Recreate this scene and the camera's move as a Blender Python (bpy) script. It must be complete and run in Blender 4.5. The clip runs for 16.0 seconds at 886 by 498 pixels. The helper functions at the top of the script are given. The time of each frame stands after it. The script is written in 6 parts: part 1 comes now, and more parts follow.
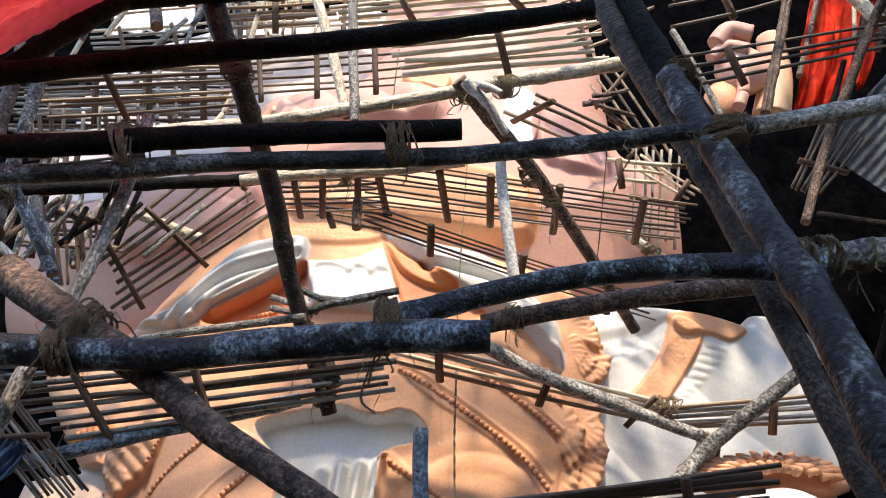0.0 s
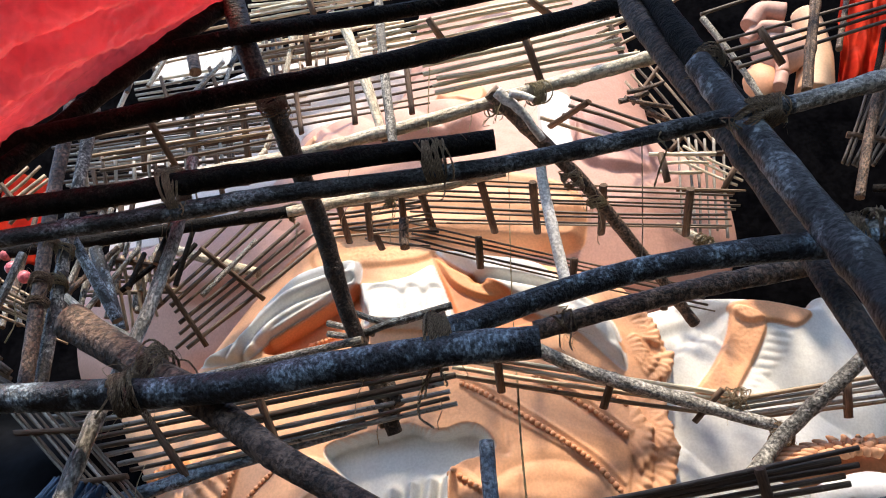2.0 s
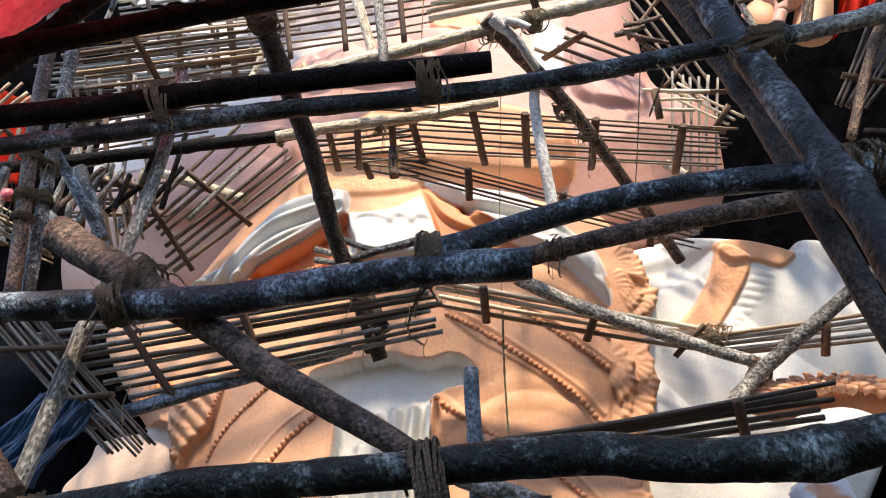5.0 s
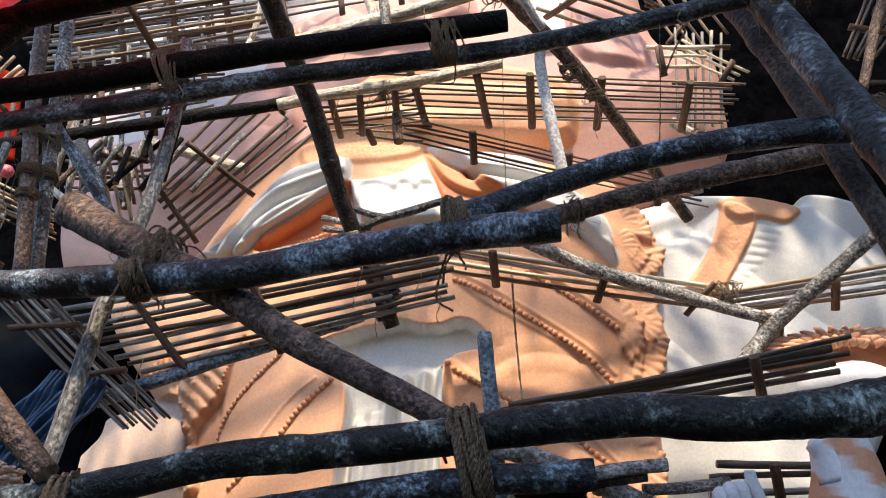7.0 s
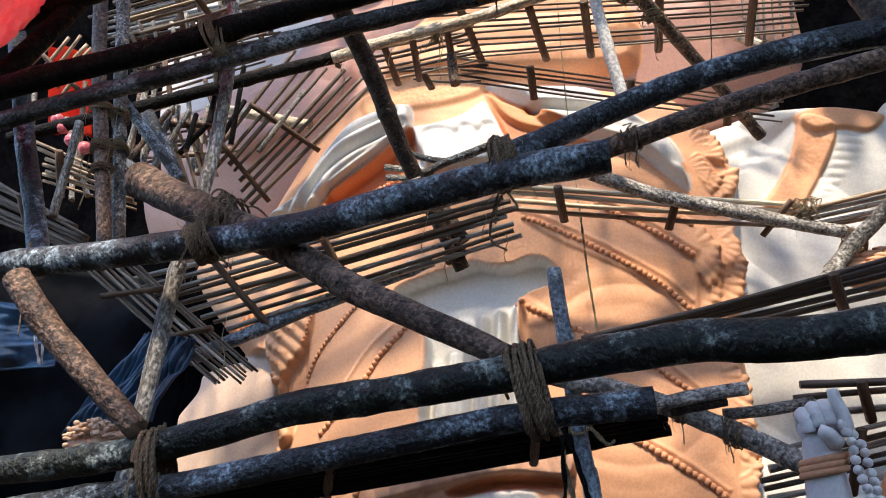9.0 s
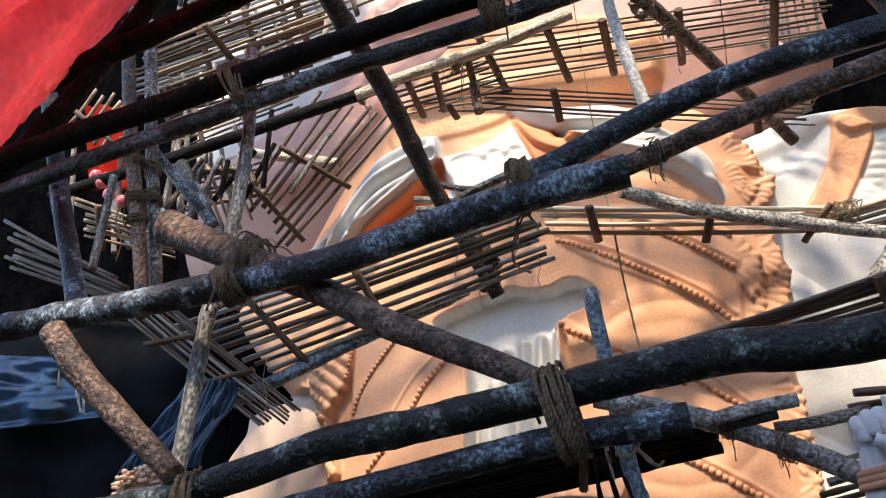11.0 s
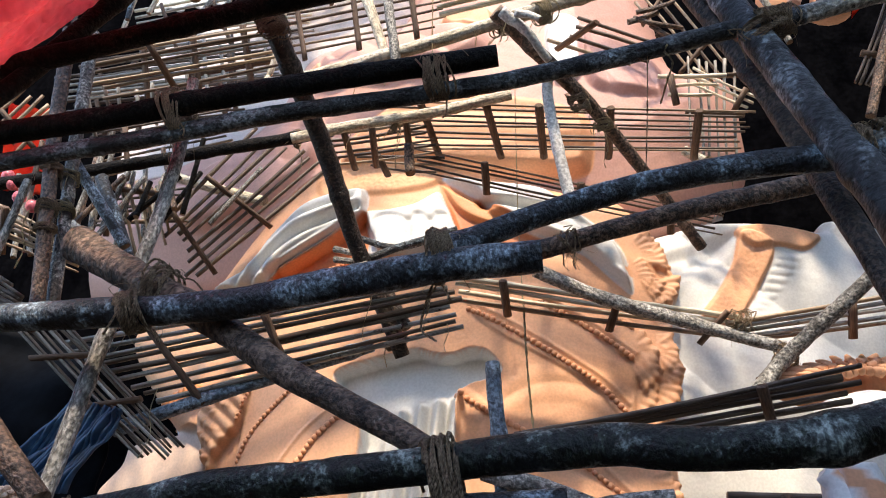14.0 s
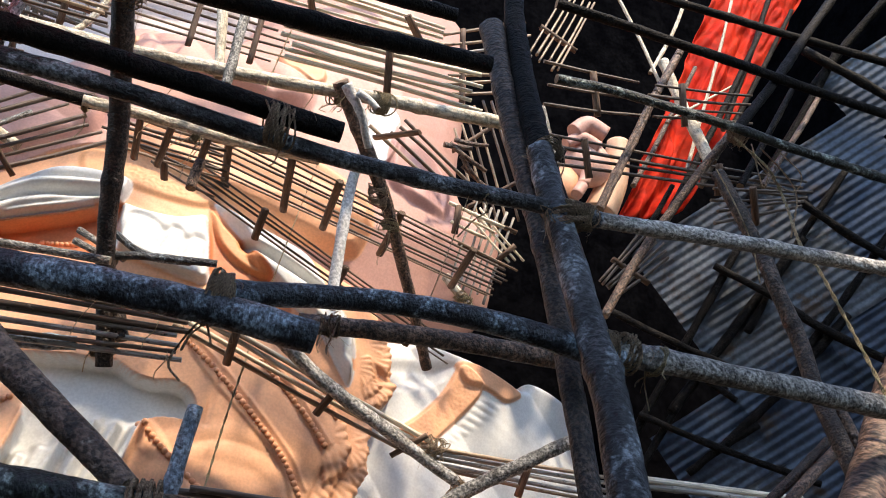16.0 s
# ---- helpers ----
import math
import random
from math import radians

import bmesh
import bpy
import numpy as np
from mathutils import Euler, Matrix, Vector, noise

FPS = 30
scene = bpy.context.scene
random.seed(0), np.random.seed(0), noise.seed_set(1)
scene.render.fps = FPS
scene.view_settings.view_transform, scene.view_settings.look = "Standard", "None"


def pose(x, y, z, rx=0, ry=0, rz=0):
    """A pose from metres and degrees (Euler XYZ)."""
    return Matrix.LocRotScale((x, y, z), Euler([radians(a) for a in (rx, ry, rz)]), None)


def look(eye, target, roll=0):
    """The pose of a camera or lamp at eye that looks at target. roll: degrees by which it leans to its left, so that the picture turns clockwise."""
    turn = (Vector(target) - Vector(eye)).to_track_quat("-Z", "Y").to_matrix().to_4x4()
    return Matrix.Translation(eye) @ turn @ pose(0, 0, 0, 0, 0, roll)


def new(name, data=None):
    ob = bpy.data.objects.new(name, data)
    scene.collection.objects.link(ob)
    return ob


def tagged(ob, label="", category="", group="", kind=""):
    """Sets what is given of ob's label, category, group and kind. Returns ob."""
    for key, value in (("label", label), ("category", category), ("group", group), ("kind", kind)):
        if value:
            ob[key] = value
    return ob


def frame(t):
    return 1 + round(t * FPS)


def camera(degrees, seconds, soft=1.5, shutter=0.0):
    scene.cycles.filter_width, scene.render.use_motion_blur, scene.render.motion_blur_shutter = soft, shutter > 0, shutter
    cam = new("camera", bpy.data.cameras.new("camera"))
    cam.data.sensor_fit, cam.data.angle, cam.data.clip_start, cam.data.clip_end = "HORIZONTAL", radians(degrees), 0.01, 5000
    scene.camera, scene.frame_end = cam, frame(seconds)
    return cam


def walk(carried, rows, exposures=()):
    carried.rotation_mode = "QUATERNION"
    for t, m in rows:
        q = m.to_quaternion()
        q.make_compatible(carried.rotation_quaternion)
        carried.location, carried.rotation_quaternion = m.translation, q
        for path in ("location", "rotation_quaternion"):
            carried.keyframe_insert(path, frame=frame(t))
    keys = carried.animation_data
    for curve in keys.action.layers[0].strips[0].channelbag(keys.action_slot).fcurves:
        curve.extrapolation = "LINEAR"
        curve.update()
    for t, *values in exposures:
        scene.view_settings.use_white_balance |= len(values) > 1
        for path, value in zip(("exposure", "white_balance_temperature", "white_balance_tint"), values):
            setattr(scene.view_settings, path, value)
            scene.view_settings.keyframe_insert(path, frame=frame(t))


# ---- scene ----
cam = camera(57.59, 16.0, soft=1.0)
PATH = [
    (0, pose(0.0000, 0.0000, 1.6000, 122.007, -1.102, -0.689)),
    (0.5, pose(0.0742, 0.0058, 1.5969, 123.668, -0.091, 2.545)),
    (1, pose(0.0957, 0.0160, 1.5784, 122.715, 0.793, 5.850)),
    (1.5, pose(0.0867, -0.0128, 1.5823, 122.029, 1.414, 5.828)),
    (2, pose(0.0378, -0.0181, 1.5811, 123.036, 1.499, 5.536)),
    (2.5, pose(0.0126, -0.0051, 1.5810, 122.510, 1.372, 4.933)),
    (3, pose(0.0044, 0.0048, 1.5733, 122.555, 1.620, 4.467)),
    (3.5, pose(-0.0109, 0.0054, 1.5661, 122.601, 1.881, 4.991)),
    (4, pose(-0.0072, 0.0109, 1.5562, 121.449, 1.498, 5.928)),
    (4.5, pose(-0.0006, 0.0091, 1.5502, 120.348, 1.270, 4.832)),
    (5, pose(0.0092, 0.0215, 1.5352, 118.695, 0.653, 3.779)),
    (5.2, pose(0.0079, 0.0202, 1.5237, 117.978, 0.377, 3.050)),
    (7.3, pose(-0.1079, 0.0503, 1.5558, 116.256, 2.627, 3.952)),
    (7.5, pose(-0.1099, 0.0439, 1.5456, 116.598, 2.634, 3.729)),
    (8, pose(-0.0851, 0.0554, 1.5466, 114.118, 3.920, 6.820)),
    (8.5, pose(-0.0448, 0.0414, 1.5373, 111.290, 3.205, 9.183)),
    (9, pose(-0.0154, 0.0403, 1.5446, 112.474, 4.068, 10.997)),
    (9.5, pose(0.0029, 0.0498, 1.5475, 113.537, 4.978, 12.338)),
    (9.7, pose(0.0014, 0.0513, 1.5418, 113.267, 4.960, 12.204)),
    (11.8, pose(0.1305, 0.0728, 1.5256, 115.913, 6.858, 16.911)),
    (12, pose(0.1599, 0.0627, 1.5066, 115.016, 7.430, 16.274)),
    (12.5, pose(0.1866, 0.0633, 1.4971, 112.986, 7.231, 12.909)),
    (13, pose(0.1769, 0.0550, 1.5110, 114.305, 7.267, 13.879)),
    (13.5, pose(0.1257, 0.0390, 1.5325, 114.914, 6.636, 14.153)),
    (14, pose(0.0580, 0.0179, 1.5344, 118.379, 1.566, 6.383)),
    (14.5, pose(0.0058, 0.0223, 1.5353, 124.235, -1.810, -6.901)),
    (15, pose(-0.0485, 0.0245, 1.5334, 125.158, -5.258, -14.086)),
    (15.5, pose(-0.0942, 0.0085, 1.5401, 124.419, -8.018, -18.483)),
    (16, pose(-0.1415, -0.0300, 1.5579, 124.758, -8.504, -21.861)),
]
walk(cam, PATH, [(0.0, 0.34, 6450, 11)])

# ---- light ----
SUN_ELEV, SUN_TURN = 54.0, 176.0
world = bpy.data.worlds.new("sky_world")
world.use_nodes = True
scene.world = world
wn = world.node_tree
sky = wn.nodes.new("ShaderNodeTexSky")
sky.sky_type, sky.sun_disc = "NISHITA", False
sky.sun_elevation, sky.sun_rotation = radians(SUN_ELEV), radians(SUN_TURN)
sky.air_density, sky.dust_density, sky.ozone_density = 1.0, 0.8, 1.6
wn.links.new(sky.outputs[0], wn.nodes["Background"].inputs[0])
wn.nodes["Background"].inputs[1].default_value = 0.37
sun = new("sun", bpy.data.lights.new("sun", "SUN"))
sun.data.energy, sun.data.angle, sun.data.color = 5.6, radians(4.0), (1.0, 0.84, 0.64)
_dir = Vector((math.sin(radians(SUN_TURN)) * math.cos(radians(SUN_ELEV)), math.cos(radians(SUN_TURN)) * math.cos(radians(SUN_ELEV)), math.sin(radians(SUN_ELEV))))
sun.matrix_world = look(_dir * 20, (0, 0, 0))


# ---- materials ----
def mat(name, col, rough=0.6, metal=0.0, col2=None, scale=6.0, stretch=1.0, bump=0.3, fine=60.0, spec=0.5, spots=None, attr=None, uv=True, spot_scale=9.0, spot_lo=0.58, cracks=0.0, sheer=None, vary=0.5, twist=False):
    m = bpy.data.materials.new(name)
    m.use_nodes = True
    n, l = m.node_tree.nodes, m.node_tree.links
    b = n["Principled BSDF"]
    b.inputs["Roughness"].default_value, b.inputs["Metallic"].default_value = rough, metal
    b.inputs["Specular IOR Level"].default_value = spec
    tc = n.new("ShaderNodeTexCoord")
    mp = n.new("ShaderNodeMapping")
    mp.inputs["Scale"].default_value = (1.0 / stretch, 1.0, 1.0)
    l.new(tc.outputs["UV" if uv else "Object"], mp.inputs["Vector"])
    info = n.new("ShaderNodeObjectInfo")
    add = n.new("ShaderNodeVectorMath")
    add.operation = "MULTIPLY_ADD"
    add.inputs[1].default_value = (37.0, 37.0, 37.0)
    l.new(info.outputs["Random"], add.inputs[0])
    l.new(mp.outputs[0], add.inputs[2])
    big = n.new("ShaderNodeTexNoise")
    big.inputs["Scale"].default_value, big.inputs["Detail"].default_value = scale, 5.0
    l.new(add.outputs[0], big.inputs["Vector"])
    small = n.new("ShaderNodeTexNoise")
    small.inputs["Scale"].default_value, small.inputs["Detail"].default_value = fine, 6.0
    l.new(add.outputs[0], small.inputs["Vector"])
    ramp = n.new("ShaderNodeValToRGB")
    ramp.color_ramp.elements[0].position, ramp.color_ramp.elements[1].position = 0.35, 0.68
    ramp.color_ramp.elements[0].color = (*col, 1)
    ramp.color_ramp.elements[1].color = (*(col2 or [min(1, c * 1.5) for c in col]), 1)
    l.new(big.outputs["Fac"], ramp.inputs[0])
    out = ramp.outputs[0]
    if attr:
        at = n.new("ShaderNodeAttribute")
        at.attribute_name = attr
        mul = n.new("ShaderNodeMix")
        mul.data_type, mul.blend_type = "RGBA", "MULTIPLY"
        mul.inputs["Factor"].default_value = 1.0
        l.new(at.outputs["Color"], mul.inputs["A"])
        l.new(out, mul.inputs["B"])
        out = mul.outputs["Result"]
    if spots:
        sp = n.new("ShaderNodeTexNoise")
        sp.inputs["Scale"].default_value, sp.inputs["Detail"].default_value, sp.inputs["Roughness"].default_value = spot_scale, 9.0, 0.72
        off = n.new("ShaderNodeVectorMath")
        off.inputs[1].default_value = (5.3, 2.1, 9.7)
        add2 = n.new("ShaderNodeVectorMath")
        add2.operation = "MULTIPLY_ADD"
        add2.inputs[1].default_value = (37.0, 37.0, 37.0)
        l.new(info.outputs["Random"], add2.inputs[0])
        l.new(tc.outputs["Object"], add2.inputs[2])
        l.new(add2.outputs[0], off.inputs[0])
        l.new(off.outputs[0], sp.inputs["Vector"])
        r2 = n.new("ShaderNodeValToRGB")
        r2.color_ramp.elements[0].position, r2.color_ramp.elements[1].position = spot_lo, spot_lo + 0.10
        l.new(sp.outputs["Fac"], r2.inputs[0])
        mx = n.new("ShaderNodeMix")
        mx.data_type = "RGBA"
        l.new(r2.outputs[0], mx.inputs["Factor"])
        l.new(out, mx.inputs["A"])
        mx.inputs["B"].default_value = (*spots, 1)
        out = mx.outputs["Result"]
    v = n.new("ShaderNodeMix")
    v.data_type, v.blend_type = "RGBA", "MULTIPLY"
    v.inputs["Factor"].default_value = 1.0
    l.new(out, v.inputs["A"])
    wear = n.new("ShaderNodeMapRange")
    wear.inputs["From Min"].default_value, wear.inputs["From Max"].default_value = 0.40, 0.60
    wear.inputs["To Min"].default_value = 1.0 - 0.85 * vary
    l.new(small.outputs["Fac"], wear.inputs["Value"])
    l.new(wear.outputs[0], v.inputs["B"])
    g = n.new("ShaderNodeMix")
    g.data_type, g.blend_type = "RGBA", "MULTIPLY"
    g.inputs["Factor"].default_value = 1.0
    g.inputs["B"].default_value = (1 + 0.45 * vary, 1 + 0.45 * vary, 1 + 0.45 * vary, 1)
    l.new(v.outputs["Result"], g.inputs["A"])
    l.new(g.outputs["Result"], b.inputs["Base Color"])
    if cracks:
        mp2 = n.new("ShaderNodeMapping")
        mp2.inputs["Scale"].default_value = (48.0, 34.0, 1.0)
        l.new(tc.outputs["UV"], mp2.inputs["Vector"])
        ad3 = n.new("ShaderNodeVectorMath")
        l.new(mp2.outputs[0], ad3.inputs[0])
        l.new(info.outputs["Random"], ad3.inputs[1])
        ck = n.new("ShaderNodeTexNoise")
        ck.inputs["Scale"].default_value, ck.inputs["Detail"].default_value, ck.inputs["Distortion"].default_value = 1.0, 6.0, 0.2
        l.new(ad3.outputs[0], ck.inputs["Vector"])
        cr = n.new("ShaderNodeMapRange")
        cr.inputs["From Min"].default_value, cr.inputs["From Max"].default_value = 0.56, 0.52
        cr.inputs["To Min"].default_value = 1.0 - cracks
        l.new(ck.outputs["Fac"], cr.inputs["Value"])
        cm = n.new("ShaderNodeMix")
        cm.data_type, cm.blend_type = "RGBA", "MULTIPLY"
        cm.inputs["Factor"].default_value = 1.0
        l.new(g.outputs["Result"], cm.inputs["A"])
        l.new(cr.outputs[0], cm.inputs["B"])
        l.new(cm.outputs["Result"], b.inputs["Base Color"])
        bump2 = n.new("ShaderNodeBump")
        bump2.inputs["Strength"].default_value, bump2.inputs["Distance"].default_value = 0.8, 0.012
        l.new(ck.outputs["Fac"], bump2.inputs["Height"])
    bp = n.new("ShaderNodeBump")
    bp.inputs["Strength"].default_value, bp.inputs["Distance"].default_value = bump, 0.01
    l.new(small.outputs["Fac"], bp.inputs["Height"])
    if cracks:
        l.new(bump2.outputs[0], bp.inputs["Normal"])
    l.new(bp.outputs[0], b.inputs["Normal"])
    if twist:
        sep = n.new("ShaderNodeSeparateXYZ")
        l.new(tc.outputs["UV"], sep.inputs[0])
        ma = n.new("ShaderNodeMath")
        ma.operation, ma.inputs[1].default_value = "MULTIPLY", 400.0
        l.new(sep.outputs["X"], ma.inputs[0])
        mb = n.new("ShaderNodeMath")
        mb.operation, mb.inputs[1].default_value = "MULTIPLY_ADD", 36.0
        l.new(sep.outputs["Y"], mb.inputs[0])
        l.new(ma.outputs[0], mb.inputs[2])
        si = n.new("ShaderNodeMath")
        si.operation = "SINE"
        l.new(mb.outputs[0], si.inputs[0])
        rg = n.new("ShaderNodeMapRange")
        rg.inputs["From Min"].default_value, rg.inputs["From Max"].default_value = -1.0, 0.2
        rg.inputs["To Min"].default_value = 0.55
        l.new(si.outputs[0], rg.inputs["Value"])
        tm = n.new("ShaderNodeMix")
        tm.data_type, tm.blend_type = "RGBA", "MULTIPLY"
        tm.inputs["Factor"].default_value = 1.0
        l.new(g.outputs["Result"], tm.inputs["A"])
        l.new(rg.outputs[0], tm.inputs["B"])
        l.new(tm.outputs["Result"], b.inputs["Base Color"])
        tb = n.new("ShaderNodeBump")
        tb.inputs["Strength"].default_value, tb.inputs["Distance"].default_value = 1.0, 0.004
        l.new(si.outputs[0], tb.inputs["Height"])
        l.new(tb.outputs[0], bp.inputs["Normal"])
    if sheer:
        tr = n.new("ShaderNodeBsdfTranslucent")
        tr.inputs["Color"].default_value = (*sheer, 1)
        ad = n.new("ShaderNodeAddShader")
        l.new(b.outputs[0], ad.inputs[0])
        l.new(tr.outputs[0], ad.inputs[1])
        l.new(ad.outputs[0], n["Material Output"].inputs["Surface"])
    return m


# Bluish bark spots: lichen patches, with the sky's sheen put in as colour.
BARK = mat("dark_bark", (0.006, 0.006, 0.006), 0.42, col2=(0.050, 0.058, 0.070), scale=7, stretch=0.6, bump=1.0, fine=55, spec=0.45, spots=(0.30, 0.38, 0.44), spot_scale=6, spot_lo=0.495, cracks=0.6, vary=0.85)
MOSS = mat("mossy_bark", (0.005, 0.006, 0.004), 0.45, col2=(0.030, 0.038, 0.026), scale=7, stretch=0.6, bump=1.0, fine=55, spec=0.4, spots=(0.34, 0.40, 0.37), spot_scale=7, spot_lo=0.505, cracks=0.6, vary=0.85)
BROWN = mat("brown_bark", (0.075, 0.042, 0.027), 0.55, col2=(0.27, 0.17, 0.115), scale=9, stretch=0.8, bump=1.0, fine=55, spots=(0.045, 0.030, 0.024), spot_scale=16, spot_lo=0.57, cracks=0.6, vary=0.85)
DUSK = mat("dark_brown_bark", (0.022, 0.014, 0.010), 0.5, col2=(0.105, 0.070, 0.050), scale=9, stretch=0.7, bump=1.0, fine=55, spec=0.4, spots=(0.20, 0.15, 0.12), spot_scale=18, spot_lo=0.60, cracks=0.6, vary=0.85)
LOGWOOD = mat("brown_log_bark", (0.070, 0.042, 0.028), 0.5, col2=(0.28, 0.185, 0.130), scale=8, stretch=0.7, bump=1.0, fine=55, spec=0.4, spots=(0.40, 0.33, 0.27), spot_scale=16, spot_lo=0.62, cracks=0.6, vary=0.7)
GREY = mat("grey_pole", (0.15, 0.14, 0.12), 0.55, col2=(0.42, 0.40, 0.355), scale=9, stretch=0.9, bump=0.9, fine=50, spots=(0.030, 0.024, 0.020), spot_scale=18, spot_lo=0.54, cracks=0.4, vary=0.85)
# The grey-blue spots also put the post's sheen into its colour.
MOTTLE = mat("mottled_bark", (0.008, 0.008, 0.008), 0.42, col2=(0.075, 0.075, 0.078), scale=5, stretch=0.7, bump=1.0, fine=50, spec=0.4, spots=(0.24, 0.27, 0.29), spot_scale=5, spot_lo=0.505, cracks=0.6, vary=0.85)
# Near-black bark: shade put into the colour; also used for black cords.
NEAR_BLACK = mat("near_black_bark", (0.003, 0.0024, 0.0020), 0.65, col2=(0.016, 0.0125, 0.010), scale=9, stretch=0.6, bump=1.0, fine=55, spec=0.12, spots=(0.070, 0.056, 0.046), spot_scale=14, spot_lo=0.60, cracks=0.6, vary=0.85)
LICHEN = mat("lichen_bark", (0.030, 0.026, 0.022), 0.5, col2=(0.16, 0.14, 0.12), scale=6, stretch=0.8, bump=1.0, fine=50, spots=(0.46, 0.45, 0.40), spot_scale=10, spot_lo=0.49, cracks=0.6, vary=0.85)
ASH = mat("ash_pole", (0.27, 0.25, 0.215), 0.6, col2=(0.60, 0.57, 0.52), scale=9, stretch=0.9, bump=0.9, fine=50, spots=(0.05, 0.038, 0.03), spot_scale=16, spot_lo=0.55, cracks=0.45, vary=0.7)
BLUEWOOD = mat("bluish_wood", (0.10, 0.15, 0.20), 0.5, col2=(0.32, 0.40, 0.47), scale=9, stretch=1.0, bump=0.9, fine=40, spots=(0.03, 0.03, 0.035), spot_scale=18, spot_lo=0.55, cracks=0.4, vary=0.7)
PALE = mat("pale_pole", (0.52, 0.44, 0.31), 0.65, col2=(0.78, 0.70, 0.57), scale=9, stretch=3, bump=0.6, fine=40, spots=(0.20, 0.14, 0.09), spot_scale=24, spot_lo=0.60, cracks=0.3)
CUT = mat("sawn_end", (0.16, 0.10, 0.06), 0.8, col2=(0.28, 0.20, 0.13), scale=20, bump=0.5)
# Cane tones carry light too: dark undersides, pale lit and grey sky-lit canes.
CANE = mat("bamboo_cane", (0.22, 0.145, 0.09), 0.48, col2=(0.46, 0.35, 0.23), scale=7, stretch=8, bump=0.25, fine=50, spots=(0.08, 0.05, 0.035), spot_scale=10, spot_lo=0.57)
CANE_DARK = mat("dark_cane", (0.06, 0.040, 0.028), 0.5, col2=(0.19, 0.135, 0.095), scale=7, stretch=8, bump=0.3, fine=50, spots=(0.34, 0.28, 0.21), spot_scale=12, spot_lo=0.61)
CANE_PALE = mat("pale_cane", (0.62, 0.52, 0.36), 0.45, col2=(0.86, 0.78, 0.62), scale=7, stretch=8, bump=0.25, fine=50, spots=(0.36, 0.26, 0.16), spot_scale=12, spot_lo=0.62)
CANE_GREY = mat("grey_cane", (0.15, 0.13, 0.10), 0.42, col2=(0.54, 0.505, 0.45), scale=7, stretch=8, bump=0.25, fine=50, spots=(0.05, 0.04, 0.03), spot_scale=14, spot_lo=0.56)
CLEAT = mat("cleat_wood", (0.09, 0.052, 0.032), 0.7, col2=(0.18, 0.11, 0.07), scale=12, stretch=4, bump=0.4)
ROPE = mat("jute_rope", (0.24, 0.15, 0.085), 0.9, col2=(0.70, 0.52, 0.33), scale=30, stretch=0.4, bump=1.0, fine=160, twist=True)
ROPE_PALE = mat("pale_rope", (0.40, 0.31, 0.17), 0.9, col2=(0.6, 0.5, 0.3), scale=40, stretch=0.4, bump=1.0, fine=120, twist=True)
PLASTER = mat("painted_plaster", (0.86, 0.86, 0.86), 0.55, col2=(1.0, 1.0, 1.0), scale=1.6, bump=0.05, fine=55, spec=0.35, attr="paint", uv=False, vary=0.12)
RED = mat("red_tarpaulin", (0.46, 0.095, 0.105), 0.14, col2=(0.60, 0.18, 0.19), scale=3, bump=0.5, fine=26, uv=False, spec=0.9, sheer=(0.46, 0.14, 0.15), vary=0.2)
REDCLOTH = mat("red_cloth", (0.36, 0.010, 0.004), 0.75, col2=(0.50, 0.030, 0.008), scale=3, bump=0.12, fine=7, uv=False, spec=0.08)
BLUE = mat("blue_tarpaulin", (0.012, 0.030, 0.065), 0.30, col2=(0.06, 0.13, 0.23), scale=5, bump=0.5, fine=14, uv=False)
# Near-black for the backdrop and the added light screens.
SCREEN_BLACK = mat("black_sheet", (0.0012, 0.0012, 0.0016), 0.8, col2=(0.003, 0.003, 0.0036), scale=4, bump=0.4, fine=20, uv=False, spec=0.0)
BLACKPLASTIC = mat("black_plastic", (0.002, 0.0024, 0.0035), 0.7, col2=(0.005, 0.006, 0.008), scale=4, bump=0.5, fine=14, uv=False, spec=0.05)
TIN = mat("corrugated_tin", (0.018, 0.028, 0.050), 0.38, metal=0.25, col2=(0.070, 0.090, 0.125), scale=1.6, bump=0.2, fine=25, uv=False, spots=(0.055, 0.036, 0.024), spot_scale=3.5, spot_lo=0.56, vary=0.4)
# Paler copy of the tin; random sheets imitate uneven light on the roof.
TIN_PALE = mat("pale_tin", (0.045, 0.052, 0.064), 0.45, metal=0.25, col2=(0.15, 0.165, 0.185), scale=2.0, bump=0.2, fine=25, uv=False, spots=(0.075, 0.05, 0.035), spot_scale=4.0, spot_lo=0.53, vary=0.4)
EARTH = mat("earth", (0.016, 0.013, 0.010), 0.9, col2=(0.034, 0.027, 0.021), scale=2, bump=0.6, fine=30, uv=False)
WHITEP = mat("white_plaster", (0.55, 0.54, 0.52), 0.6, col2=(0.76, 0.75, 0.73), scale=3, bump=0.5, uv=False, spots=(0.30, 0.26, 0.21), spot_scale=14, spot_lo=0.60)


MIXED = (CANE_DARK, CANE_DARK, CANE_DARK, CANE)
MIXED_LIGHT = (CANE, CANE_PALE, CANE_GREY)

# ---- builders ----
rnd = random.Random(7)


